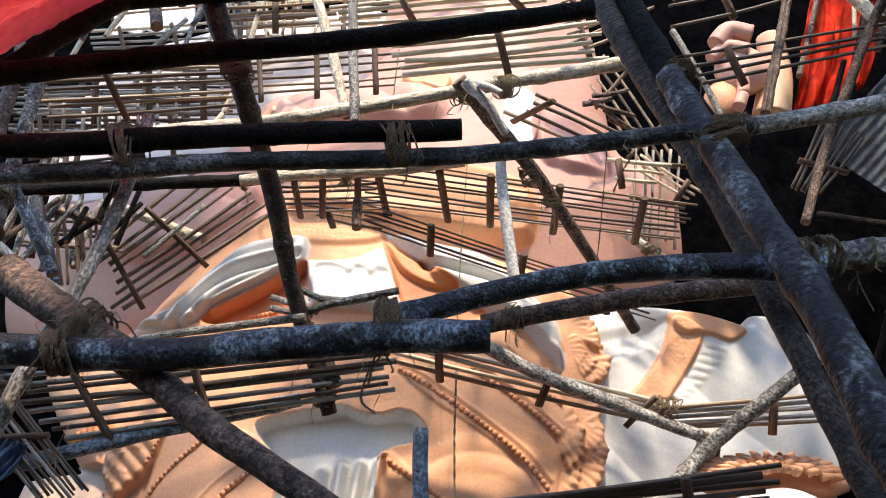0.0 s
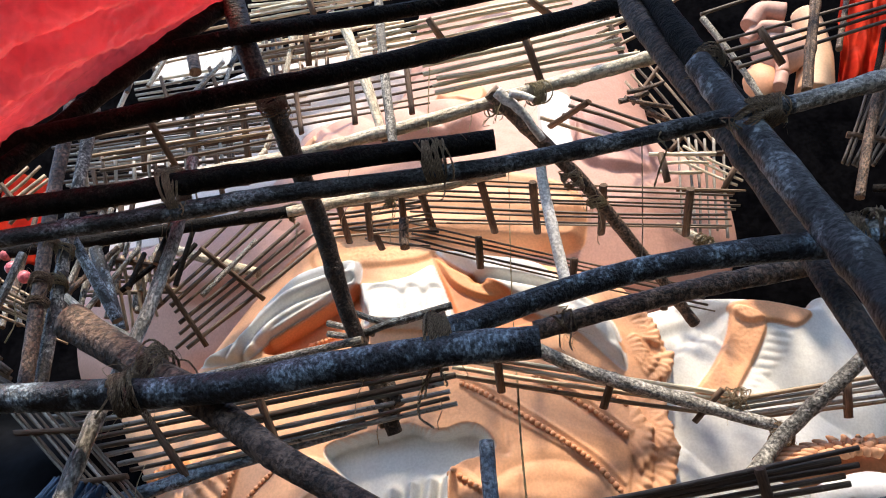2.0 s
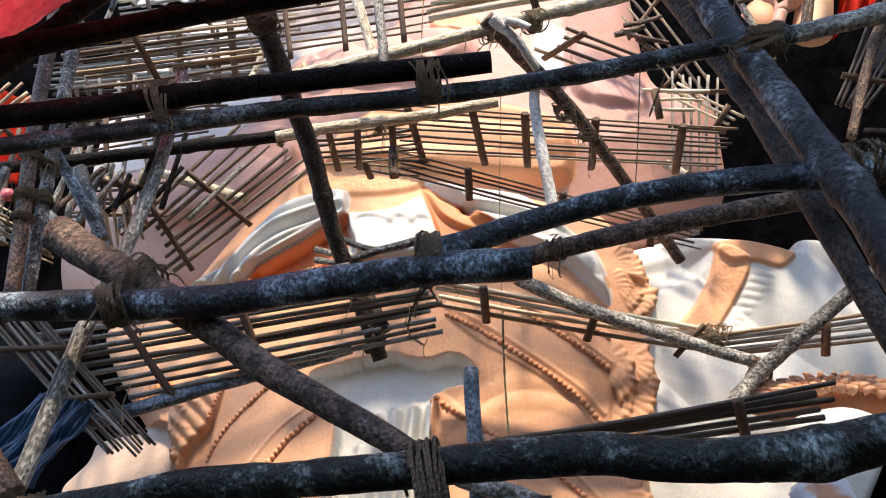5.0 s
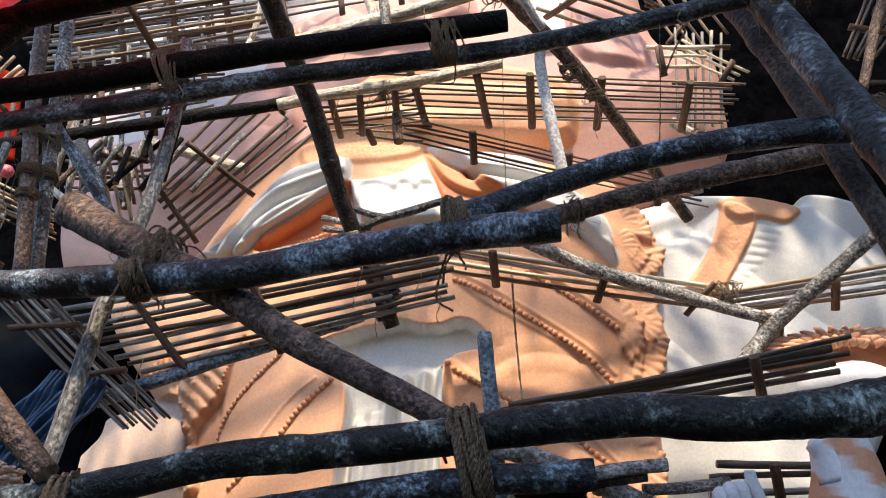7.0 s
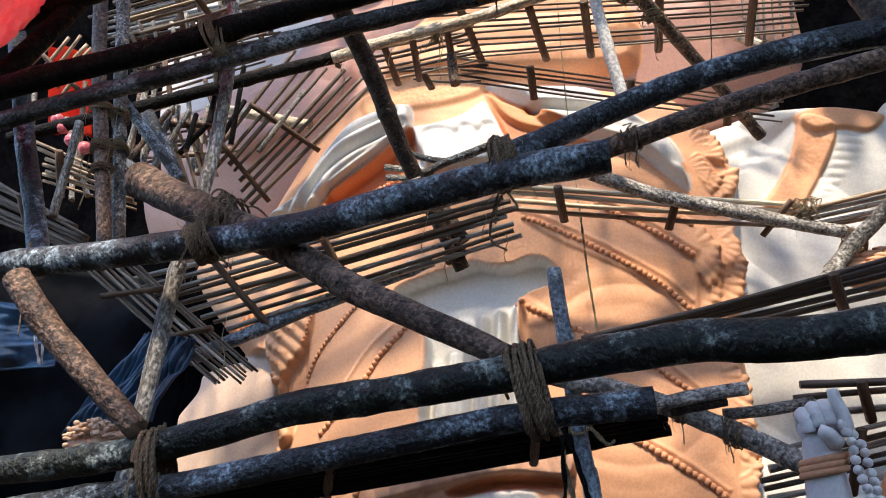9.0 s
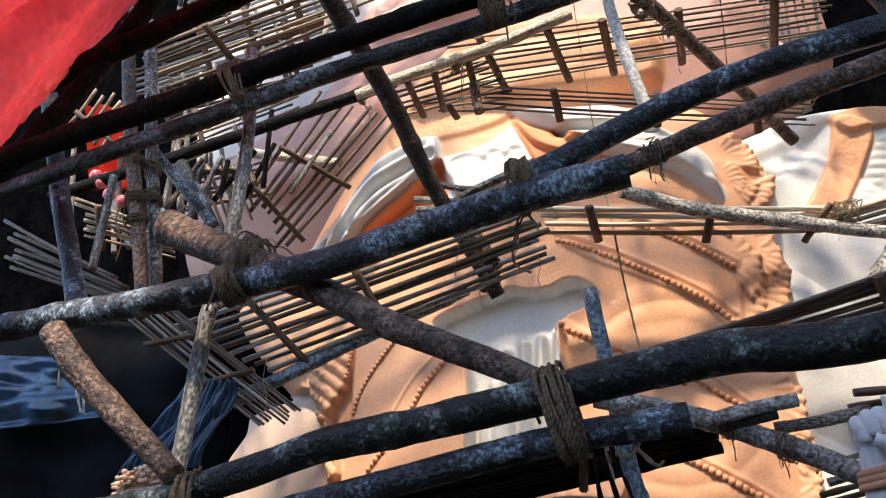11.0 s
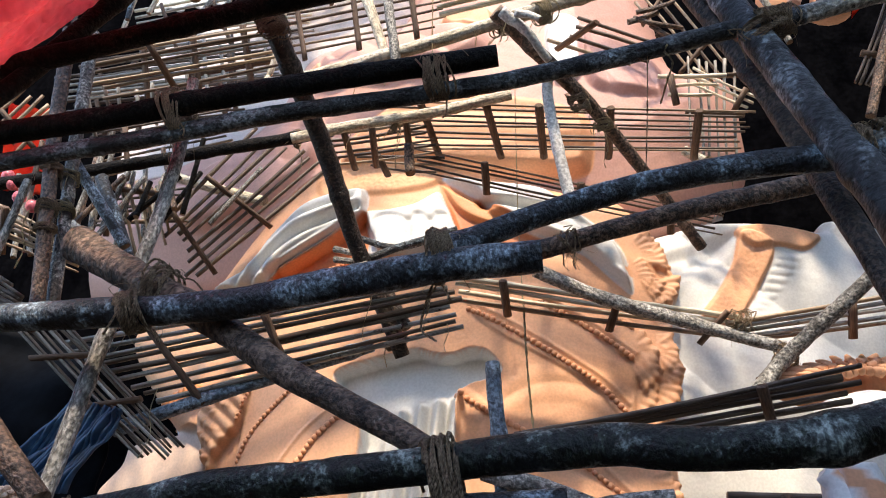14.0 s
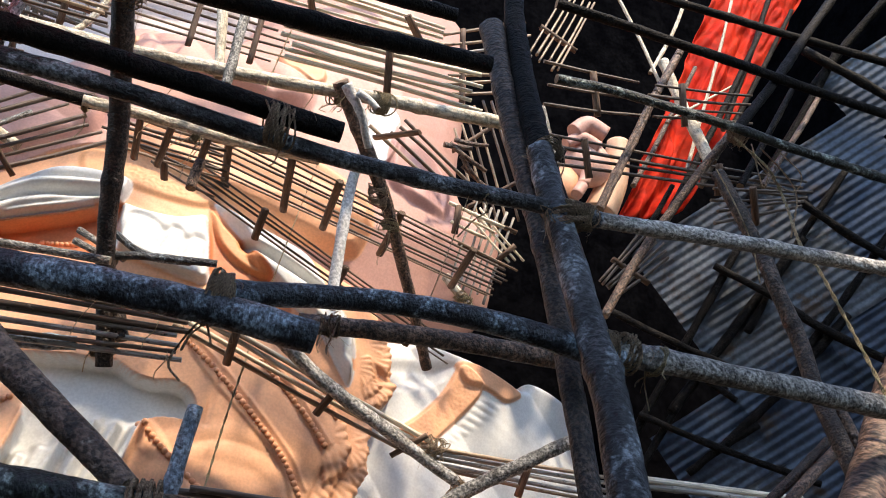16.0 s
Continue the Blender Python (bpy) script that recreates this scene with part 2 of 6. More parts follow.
def smooth_line(pts, step=0.05):
    """A rounded line through the points, sampled every step metres."""
    p = [Vector(q) for q in pts]
    if len(p) == 2:
        k = max(2, int((p[1] - p[0]).length / step))
        return [p[0].lerp(p[1], i / k) for i in range(k + 1)]
    p = [2 * p[0] - p[1]] + p + [2 * p[-1] - p[-2]]
    out = []
    for a, b, c, d in zip(p, p[1:], p[2:], p[3:]):
        k = max(2, int((c - b).length / step))
        for i in range(k):
            t = i / k
            out.append(0.5 * (2 * b + (c - a) * t + (2 * a - 5 * b + 4 * c - d) * t * t + (3 * b - a - 3 * c + d) * t ** 3))
    return out + [p[-2]]


def tube(verts, faces, uvs, line, radius, sides=12, rough=0.0, seed=0.0, flat=1.0, caps=True):
    """Adds a tube along line; radius is a function of the length fraction."""
    base, n = len(verts), len(line)
    up = Vector((0.1, 0.2, 1)).normalized()
    run = 0.0
    turn = math.pi if (line[-1] - line[0]).cross(up).y < 0 else 0.0
    for i, q in enumerate(line):
        tan = (line[min(i + 1, n - 1)] - line[max(i - 1, 0)]).normalized()
        side = tan.cross(up if abs(tan.dot(up)) < 0.95 else Vector((1, 0, 0))).normalized()
        top = side.cross(tan).normalized()
        if i:
            run += (q - line[i - 1]).length
        r = radius(i / (n - 1))
        for k in range(sides):
            a = 2 * math.pi * k / sides + turn
            rr = r
            if rough:
                s = Vector((run * 5 + seed, math.cos(a) * 0.9, math.sin(a) * 0.9 + seed))
                rr *= 1 + rough * noise.noise(s) + 0.45 * rough * noise.noise(s * 3.1) + 0.30 * rough * noise.noise(s * 8.3)
            verts.append(q + (side * math.cos(a) + top * math.sin(a) * flat) * rr)
            uvs.append((run, k / sides * 0.35))
    for i in range(n - 1):
        for k in range(sides):
            a, b = base + i * sides + k, base + i * sides + (k + 1) % sides
            faces.append((a, b, b + sides, a + sides))
    if caps:
        faces.append(tuple(base + k for k in reversed(range(sides))))
        faces.append(tuple(base + (n - 1) * sides + k for k in range(sides)))


def mesh_of(name, verts, faces, mats, uvs=None, smooth=True, origin=None):
    o = Vector(origin) if origin is not None else Vector((0, 0, 0))
    me = bpy.data.meshes.new(name)
    me.from_pydata([tuple(Vector(v) - o) for v in verts], [], faces)
    for m in mats if isinstance(mats, (list, tuple)) else [mats]:
        me.materials.append(m)
    if uvs:
        layer = me.uv_layers.new(name="UVMap")
        idx = np.empty(len(me.loops), dtype=np.int32)
        me.loops.foreach_get("vertex_index", idx)
        layer.data.foreach_set("uv", np.asarray(uvs, dtype=np.float32)[idx].ravel())
    if smooth:
        me.polygons.foreach_set("use_smooth", [len(p.vertices) == 4 for p in me.polygons])
    me.update()
    return me


def thing(name, me, label, category, group="", kind="", at=None):
    ob = new(name, me)
    if at is not None:
        ob.location = at
    return tagged(ob, label, category, group, kind)


def part(name, me, parent, label="", at=None):
    ob = new(name, me)
    ob.parent = parent
    if at is not None:
        ob.location = at
    if label:
        tagged(ob, label)
    return ob


def pole(pts, r0, r1, m=None, label="dark weathered wooden scaffold pole with peeling bark", name="scaffold_pole", rough=0.11, sides=14, group="scaffold poles", knots=True):
    line = smooth_line(pts, max(0.018, 0.5 * min(r0, r1)))
    sides = 22 if max(r0, r1) > 0.034 else 12
    seed = rnd.random() * 50
    length = sum((b - a).length for a, b in zip(line, line[1:]))
    bumps = [(rnd.random(), rnd.uniform(0.05, 0.16)) for _ in range(int(length * 1.6))] if knots else []

    def radius(f):
        r = r0 + (r1 - r0) * f
        for c, h in bumps:
            r *= 1 + h * math.exp(-((f - c) * length / 0.035) ** 2)
        return r
    for q in line:
        w = Vector((noise.noise(q * 1.3 + Vector((seed, 0, 0))), noise.noise(q * 1.3 + Vector((0, seed, 0))), noise.noise(q * 1.3 + Vector((0, 0, seed)))))
        q += w * min(r0, r1) * 0.35
    v, f, u = [], [], []
    tube(v, f, u, line, radius, sides, rough, seed)
    me = mesh_of(name, v, f, [m or BARK, CUT], u, origin=line[0])
    me.polygons[len(me.polygons) - 1].material_index = me.polygons[len(me.polygons) - 2].material_index = 1
    return thing(name, me, label, "scaffold pole", group, at=line[0])


def lashing(c, axis, r, width=0.09, turns=11, m=None, rr=0.0052, tall=1.0, tail=14, loose=1.0, label="brown jute rope lashing knotted round the poles"):
    """Rope wound round a pole at c, each turn on its own slant; tall stretches the turns to take in a second pole."""
    c, ax = Vector(c), Vector(axis).normalized()
    s = ax.cross(Vector((0, 0, 1))).normalized()
    t = s.cross(ax).normalized()
    v, f, u = [], [], []
    r, tall, rr, turns = r * 0.95, 1 + (tall - 1) * 0.8, rr * 0.9, int(turns * 0.8)
    for strand in range(2):
        line, slant, skew = [], 0.0, 0.0
        ph = strand * 2.1 + rnd.random()
        cross = rnd.uniform(0, 6.28)
        k = turns * 18
        goal, goal2 = rnd.uniform(-1, 1), rnd.uniform(-1, 1)
        for i in range(k + 1):
            g = i / k
            if i % 18 == 0:
                goal, goal2 = rnd.uniform(-1, 1), rnd.uniform(-1, 1)
            slant += (goal - slant) * 0.12
            skew += (goal2 - skew) * 0.12
            a = 2 * math.pi * turns * g + ph
            wob = noise.noise(Vector((g * turns * 2.3, ph, 3.3)))
            sweep = math.sin(g * math.pi * (3 + strand) + ph)
            along = (g - 0.5) * width * (0.75 - 0.2 * strand) + loose * 0.14 * sweep * width + loose * (0.22 + 0.16 * strand) * width * (slant * math.sin(a) + skew * math.cos(a)) + loose * strand * min(0.35 * width, 0.5 * r) * math.sin(a + cross)
            q = r + rr * (0.4 + 1.3 * abs(wob) + strand * 1.9)
            line.append(c + ax * along + (s * math.cos(a) + t * math.sin(a) * tall) * q)
        tube(v, f, u, line, lambda g: rr * (1 - 0.15 * strand), 6, caps=False)
    for j in range(tail):
        a = rnd.uniform(0, 6.28)
        p = c + ax * rnd.uniform(-0.5, 0.5) * width + (s * math.cos(a) + t * math.sin(a) * tall) * (r + rr)
        out = (p - c).normalized()
        ln = rnd.uniform(0.01, 0.09) if j else rnd.uniform(0.1, 0.2)
        side = ax * rnd.uniform(-0.06, 0.06)
        thin = rnd.uniform(0.12, 0.3) if j > 2 else 0.7
        tube(v, f, u, smooth_line([p, p + out * 0.02 + side * 0.4, p + out * rnd.uniform(0.02, 0.05) + side - Vector((0, 0, ln * 0.5)), p + out * rnd.uniform(0.0, 0.05) + side * rnd.uniform(0.2, 1.6) - Vector((0, 0, ln))], 0.015), lambda g: rr * thin, 4)
    return thing("rope_lashing", mesh_of("rope_lashing", v, f, m or ROPE, u, origin=c), label, "rope", "rope lashings", at=c)


def cord(pts, r, m, label, name="cord"):
    line = smooth_line(pts, 0.03)
    v, f, u = [], [], []
    for ph in (0.0, math.pi):
        tw = []
        for i, q in enumerate(line):
            a = i * 1.1 + ph
            tw.append(q + Vector((math.cos(a), math.sin(a), 0)) * r * 0.55)
        tube(v, f, u, tw, lambda g: r * 0.62, 5)
    return thing(name, mesh_of(name, v, f, m, u, origin=line[0]), label, "rope", "hanging cords", at=line[0])


def slat_mesh(a, b, r, origin, flat=0.85):
    v, f, u = [], [], []
    a, b = Vector(a), Vector(b)
    ln = (b - a).length
    sag = rnd.uniform(-0.012, 0.02)
    mid = a.lerp(b, rnd.uniform(0.35, 0.65)) + Vector((rnd.uniform(-1, 1) * 0.012, rnd.uniform(-1, 1) * 0.012, -sag))
    gap, ph, tp = rnd.uniform(0.22, 0.34), rnd.random(), rnd.uniform(0.75, 1.0)

    def radius(g):
        d = ((g * ln / gap + ph) % 1.0 - 0.5) * gap
        return r * (1 - (1 - tp) * g) * (1 + 0.16 * math.exp(-(d / 0.012) ** 2))
    tube(v, f, u, smooth_line([a, mid, b], 0.07), radius, 7, 0.06, rnd.random() * 9, flat)
    return mesh_of("slat", v, f, CANE, u, origin=origin)


def cleat_mesh(a, b, r, origin):
    r *= 1.25
    v, f, u = [], [], []
    tube(v, f, u, smooth_line([a, b], 0.08), lambda g: r, 6, 0.1, rnd.random() * 9, 0.6)
    return mesh_of("cleat", v, f, CLEAT, u, origin=origin)


def platform(l0, l1, r0, r1, n, r, cleats=(), m=None, jit=0.03, label="bamboo slat platform lashed to scaffold poles", name="bamboo_platform", cleat_r=0.022, over=0.05, under=0.035):
    """A mat of n canes: the first runs from l0 to r0, the last from l1 to r1, with battens across below."""
    l0, l1, r0, r1 = (Vector(q) for q in (l0, l1, r0, r1))
    top = new(name)
    top.location = l0
    tagged(top, label, "bamboo platform", "bamboo platforms")
    d = (r0 - l0).normalized()
    for i in range(n):
        g = i / max(1, n - 1)
        g += rnd.uniform(-0.18, 0.18) / max(1, n - 1)
        a = l0.lerp(l1, g) - d * rnd.uniform(-1, 1) * jit * 2
        b = r0.lerp(r1, g + rnd.uniform(-0.15, 0.15) / max(1, n - 1)) + d * rnd.uniform(-1, 1) * jit * 2
        me = slat_mesh(a, b, r * rnd.uniform(0.8, 1.15), l0)
        me.materials[0] = rnd.choice(m) if isinstance(m, tuple) else (m or CANE)
        part("slat", me, top)
    for c in cleats:
        a, b = (l0.lerp(r0, c[0]), l1.lerp(r1, c[1])) if isinstance(c, tuple) else (l0.lerp(r0, c), l1.lerp(r1, c))
        e = (b - a).normalized() * over
        dn = Vector((0, 0, -under))
        part("cleat", cleat_mesh(a - e + dn, b + e + dn + d * rnd.uniform(-0.03, 0.03), cleat_r, l0), top)
    return top


def sheet(name, fn, nu, nv, m, label, category, thick=0.006, kind=""):
    """A thin sheet from a function of u, v in 0..1, with a back side."""
    v = [Vector(fn(i / nu, j / nv)) for j in range(nv + 1) for i in range(nu + 1)]
    f = [(j * (nu + 1) + i, j * (nu + 1) + i + 1, (j + 1) * (nu + 1) + i + 1, (j + 1) * (nu + 1) + i) for j in range(nv) for i in range(nu)]
    o = v[0].copy()
    me = mesh_of(name, v, f, m, origin=o)
    ob = thing(name, me, label, category, kind=kind, at=o)
    md = ob.modifiers.new("thickness", "SOLIDIFY")
    md.thickness = thick
    return ob


def quad(p00, p10, p11, p01):
    a, b, c, d = (Vector(q) for q in (p00, p10, p11, p01))
    return lambda u, v: a.lerp(b, u).lerp(d.lerp(c, u), v)


# ---- setting ----
def ground_fn(u, v):
    x, y = -60 + 120 * u, -60 + 120 * v
    return (x, y, 0.04 * noise.noise(Vector((x * 0.4, y * 0.4, 0))))


sheet("ground", ground_fn, 120, 120, EARTH, "trodden bare brown earth floor of the workshop", "ground", 0.05, "structure")


def wall(name, x0, x1, y0, y1, z0, z1, m, label):
    v = [(x, y, z) for z in (z0, z1) for y in (y0, y1) for x in (x0, x1)]
    f = [(0, 1, 3, 2), (4, 6, 7, 5), (0, 4, 5, 1), (2, 3, 7, 6), (0, 2, 6, 4), (1, 5, 7, 3)]
    return thing(name, mesh_of(name, v, f, m, smooth=False), label, "wall" if "wall" in name else "roof", kind="structure")


# Black backdrop put in for the dark space behind the statue.
wall("wall_north", -9, 9, 8.0, 8.1, 0, 15.0, SCREEN_BLACK, "near-black backdrop put in for the dark space behind the statue")
# Side and rear screens added to limit how much sky reaches the poles.
wall("wall_west", -7.1, -7.0, -7, 7.9, 0, 3.6, SCREEN_BLACK, "black side screen added to hold off skylight")
wall("wall_east", 7.0, 7.1, 0.5, 7.9, 0, 15.0, SCREEN_BLACK, "black side screen added to hold off skylight")
wall("wall_east_low", 7.0, 7.1, -7, 0.49, 0, 3.0, SCREEN_BLACK, "low black side screen added to hold off skylight")
wall("wall_south", -7, 7, -7.1, -7.0, 0, 7.2, SCREEN_BLACK, "unseen black screen added behind the camera to hold off skylight")
# Unseen panels overhead, added and sized to cast shade on chosen parts.
wall("roof_south", -1.1, 2.6, -7.0, 1.4, 7.2, 7.26, SCREEN_BLACK, "unseen black panel added to shade the front scaffold")
wall("roof_west", -7, -1.3, -0.9, 0.5, 9.0, 9.06, SCREEN_BLACK, "unseen black panel added to shade the left scaffold")
wall("roof_west_high", -7, -1.5, 1.1, 3.2, 11.0, 11.06, SCREEN_BLACK, "unseen black panel added to shade the statue shoulder")
wall("roof_east", 2.7, 7, -1.5, 1.6, 9.5, 9.56, SCREEN_BLACK, "unseen black panel added to shade the rack and shed")

# ---- front scaffold frame ----
pole([(-2.205, 2.300, 2.656), (-1.865, 2.300, 2.648), (-1.435, 2.270, 2.617), (-0.945, 2.250, 2.612), (-0.478, 2.200, 2.631), (-0.131, 2.200, 2.661), (0.155, 2.200, 2.666)], 0.047, 0.052, label="dark wooden scaffold beam with a blunt sawn end")
pole([(-0.181, 2.300, 2.767), (0.249, 2.300, 2.894), (0.706, 2.250, 2.948), (1.134, 2.200, 2.952), (1.267, 2.200, 2.978)], 0.040, 0.045, label="dark wooden scaffold beam lashed across the thick post")
# Same beam carried on past the post; sunlight is put into its paler colour.
pole([(1.044, 2.210, 2.948), (1.581, 2.200, 3.023), (2.662, 2.200, 3.166)], 0.044, 0.046, GREY, label="right part of the beam, coloured paler for sunlight")
pole([(0.169, 3.000, 3.112), (0.725, 3.000, 3.228), (1.322, 3.000, 3.322), (1.521, 3.000, 3.348)], 0.042, 0.046, BROWN, label="brown wooden pole running behind the beam")
pole([(-2.776, 2.500, 3.500), (-1.912, 2.400, 3.498), (-1.136, 2.350, 3.515), (0.059, 2.330, 3.587)], 0.050, 0.040, NEAR_BLACK, label="wooden scaffold beam with a blunt sawn end, coloured near black for shade")
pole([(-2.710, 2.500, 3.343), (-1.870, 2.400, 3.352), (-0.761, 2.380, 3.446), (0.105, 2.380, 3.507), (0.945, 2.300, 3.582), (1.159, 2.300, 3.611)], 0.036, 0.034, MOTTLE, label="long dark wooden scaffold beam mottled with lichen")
# One beam in two pieces; the sunlit right part gets a paler material.
pole([(0.908, 2.310, 3.563), (1.686, 2.300, 3.740), (2.984, 2.300, 4.045)], 0.034, 0.036, ASH, label="right part of the long beam, coloured paler for sunlight")
pole([(-2.818, 2.600, 3.924), (-1.665, 2.600, 4.117), (-1.024, 2.550, 4.180), (-0.348, 2.500, 4.236), (0.650, 2.500, 4.442)], 0.054, 0.042, NEAR_BLACK, label="wooden scaffold beam coloured near black for shade")
pole([(-1.955, 2.700, 4.599), (-1.128, 2.700, 4.726), (-0.095, 2.700, 4.822), (0.482, 2.700, 4.932)], 0.046, 0.036, NEAR_BLACK, label="wooden scaffold beam coloured near black for shade")
pole([(-1.305, 2.650, 5.226), (-1.154, 2.800, 4.681), (-1.057, 3.100, 4.496), (-0.959, 3.600, 4.235), (-0.814, 4.150, 3.719), (-0.636, 4.450, 3.241)], 0.058, 0.048, DUSK, label="dark leaning scaffold pole with a free lower end")
pole([(0.776, 2.900, 6.335), (0.812, 2.750, 5.325), (0.874, 2.600, 4.534), (0.937, 2.500, 4.035), (1.024, 2.420, 3.662)], 0.056, 0.060, NEAR_BLACK, label="upper post coloured near black for shade, lashed behind the thick post")
pole([(0.905, 2.380, 3.952), (0.942, 2.320, 3.679), (0.987, 2.250, 3.424), (1.080, 2.120, 2.860), (1.125, 2.000, 2.412), (1.208, 1.900, 1.912)], 0.055, 0.066, MOTTLE, label="thick dark scaffold post with grey worn bark")
pole([(0.696, 2.750, 5.015), (0.874, 2.600, 4.154), (1.006, 2.500, 3.585), (1.101, 2.400, 2.984), (1.178, 2.300, 2.461), (1.247, 2.200, 1.965)], 0.066, 0.034, DUSK, label="brown scaffold post with a broad sawn top")
pole([(-1.519, 2.450, 2.994), (-1.234, 2.400, 2.789), (-0.946, 2.350, 2.597), (-0.686, 2.300, 2.408), (-0.505, 2.270, 2.293), (-0.334, 2.220, 2.183), (-0.215, 2.180, 2.099)], 0.064, 0.036, LOGWOOD, label="thick brown log with a sawn end used as a brace")
pole([(-1.243, 2.600, 3.849), (-1.244, 2.550, 3.421), (-1.286, 2.500, 2.941), (-1.356, 2.450, 2.567), (-1.427, 2.400, 2.089), (-1.469, 2.380, 1.824)], 0.024, 0.03, ASH, label="slim grey wooden pole with rope ties")
pole([(-1.714, 2.150, 1.935), (-1.470, 2.150, 1.936), (-1.299, 2.150, 1.941), (-1.123, 2.130, 1.958), (-0.960, 2.130, 1.983), (-0.796, 2.120, 2.008), (-0.638, 2.120, 2.018), (-0.326, 2.100, 2.028), (-0.029, 2.080, 2.037), (0.113, 2.060, 2.040), (0.251, 2.050, 2.043), (0.374, 2.000, 2.019), (0.493, 1.970, 2.002), (0.606, 1.930, 1.997), (0.764, 1.900, 1.998), (0.897, 1.860, 2.018), (1.087, 1.800, 2.023)], 0.040, 0.058, MOSS, label="crooked dark mossy log used as a scaffold beam")
pole([(-1.679, 2.130, 1.815), (-1.443, 2.130, 1.829), (-1.109, 2.120, 1.839), (-0.786, 2.100, 1.865), (-0.482, 2.100, 1.893), (-0.185, 2.090, 1.919), (0.148, 2.080, 1.915)], 0.034, 0.039, label="dark wooden scaffold beam with a blunt sawn end")
pole([(-0.168, 4.200, 2.487), (0.112, 4.200, 2.390), (0.405, 4.200, 2.260), (0.581, 4.200, 2.153), (0.751, 4.200, 2.048), (0.923, 4.150, 1.928)], 0.050, 0.054, ASH, label="grey wooden pole bound with wire")
pole([(0.316, 4.100, 2.266), (0.551, 4.100, 2.293), (0.748, 4.100, 2.301)], 0.034, 0.034, ASH, label="short grey wooden stick")
pole([(0.635, 4.250, 2.210), (0.844, 4.250, 2.212), (1.077, 4.300, 2.238)], 0.030, 0.030, GREY, label="grey wooden stick behind the statue arm")
pole([(0.371, 4.150, 2.243), (0.647, 4.150, 2.264)], 0.032, 0.032, DUSK, label="short dark stick under the grey stick")
pole([(-1.736, 2.150, 2.536), (-1.570, 2.150, 2.319), (-1.264, 2.130, 2.006)], 0.045, 0.034, BROWN, label="brown wooden brace lashed to the beams")
pole([(-2.406, 2.750, 4.066), (-2.239, 2.700, 3.456), (-2.068, 2.650, 2.904), (-1.902, 2.450, 2.697)], 0.04, 0.042, label="dark upright scaffold pole")
pole([(-2.411, 3.300, 4.949), (-2.311, 3.300, 3.945), (-2.221, 3.300, 3.159), (-2.217, 3.300, 3.065)], 0.040, 0.036, BROWN, label="brown upright scaffold pole with rope ties")
pole([(-2.321, 3.400, 5.014), (-2.267, 3.400, 3.997), (-2.213, 3.400, 3.259), (-2.186, 3.400, 3.115)], 0.036, 0.034, LICHEN, label="grey upright scaffold pole")
pole([(-2.432, 3.300, 3.916), (-2.521, 3.300, 3.373)], 0.022, 0.022, GREY, label="slim crooked branch used as a prop")
pole([(-2.359, 3.450, 4.228), (-1.998, 3.600, 3.640)], 0.03, 0.03, label="short dark pole of the scaffold")
pole([(2.624, 3.350, 5.289), (2.672, 3.300, 5.080), (2.812, 3.250, 4.697), (2.859, 3.200, 4.434), (2.999, 3.180, 4.082), (3.056, 3.150, 3.764), (3.103, 3.100, 3.495), (3.156, 3.050, 3.217)], 0.046, 0.050, DUSK, label="dark brown roof post")
pole([(3.217, 3.200, 3.722), (3.304, 3.200, 3.601), (3.399, 3.200, 3.473)], 0.055, 0.055, BROWN, label="split end of a brown log")
pole([(3.314, 2.600, 4.066), (2.829, 2.500, 3.333), (2.465, 2.400, 2.799), (2.167, 2.300, 2.359)], 0.085, 0.095, BROWN, label="thick brown corner post")
pole([(3.645, 3.600, 3.737), (3.397, 3.600, 3.490), (3.164, 3.600, 3.229)], 0.035, 0.035, BROWN, label="brown slanting brace under the roof")
pole([(3.640, 3.700, 3.803), (3.388, 3.700, 3.532), (3.092, 3.700, 3.234)], 0.028, 0.03, DUSK, label="dark slanting brace under the roof")
pole([(2.544, 4.200, 3.401), (3.089, 4.200, 3.487), (3.861, 4.200, 3.605)], 0.022, 0.02, CANE_PALE, label="pale cane beside the thick post")
pole([(2.585, 4.200, 3.361), (3.131, 4.200, 3.453), (3.855, 4.200, 3.557)], 0.02, 0.02, CANE_GREY, label="grey cane beside the thick post")

# ---- middle scaffold ----
pole([(-3.696, 4.300, 4.592), (-2.736, 4.300, 4.670), (-2.085, 4.300, 4.723), (-1.419, 4.250, 4.738), (-1.061, 4.250, 4.787)], 0.042, 0.040, NEAR_BLACK, label="near-black pole that carries the bamboo platform")
pole([(-1.327, 4.200, 4.704), (-0.844, 4.200, 4.777), (-0.395, 4.200, 4.817), (0.130, 4.200, 4.902)], 0.036, 0.034, PALE, label="pale spattered pole that carries the bamboo platform")
pole([(-1.864, 3.800, 4.757), (-0.678, 3.750, 4.918), (0.036, 3.700, 5.050), (0.532, 3.650, 5.133), (1.201, 3.600, 5.266)], 0.038, 0.044, PALE, label="pale wooden pole spattered with plaster")
pole([(0.073, 3.600, 5.058), (0.408, 3.900, 4.825), (0.672, 4.200, 4.681), (1.009, 4.600, 4.398), (1.325, 4.950, 4.072)], 0.05, 0.036, BROWN, label="brown pole wound with rope")
pole([(0.383, 3.930, 4.860), (0.354, 4.000, 4.709), (0.392, 4.100, 4.321), (0.439, 4.200, 3.978)], 0.034, 0.036, WHITEP, label="pole coated with white plaster")
pole([(-0.919, 3.800, 6.006), (-0.755, 3.800, 5.464), (-0.615, 3.800, 4.931)], 0.036, 0.03, PALE, label="short pale stake bound with rope")
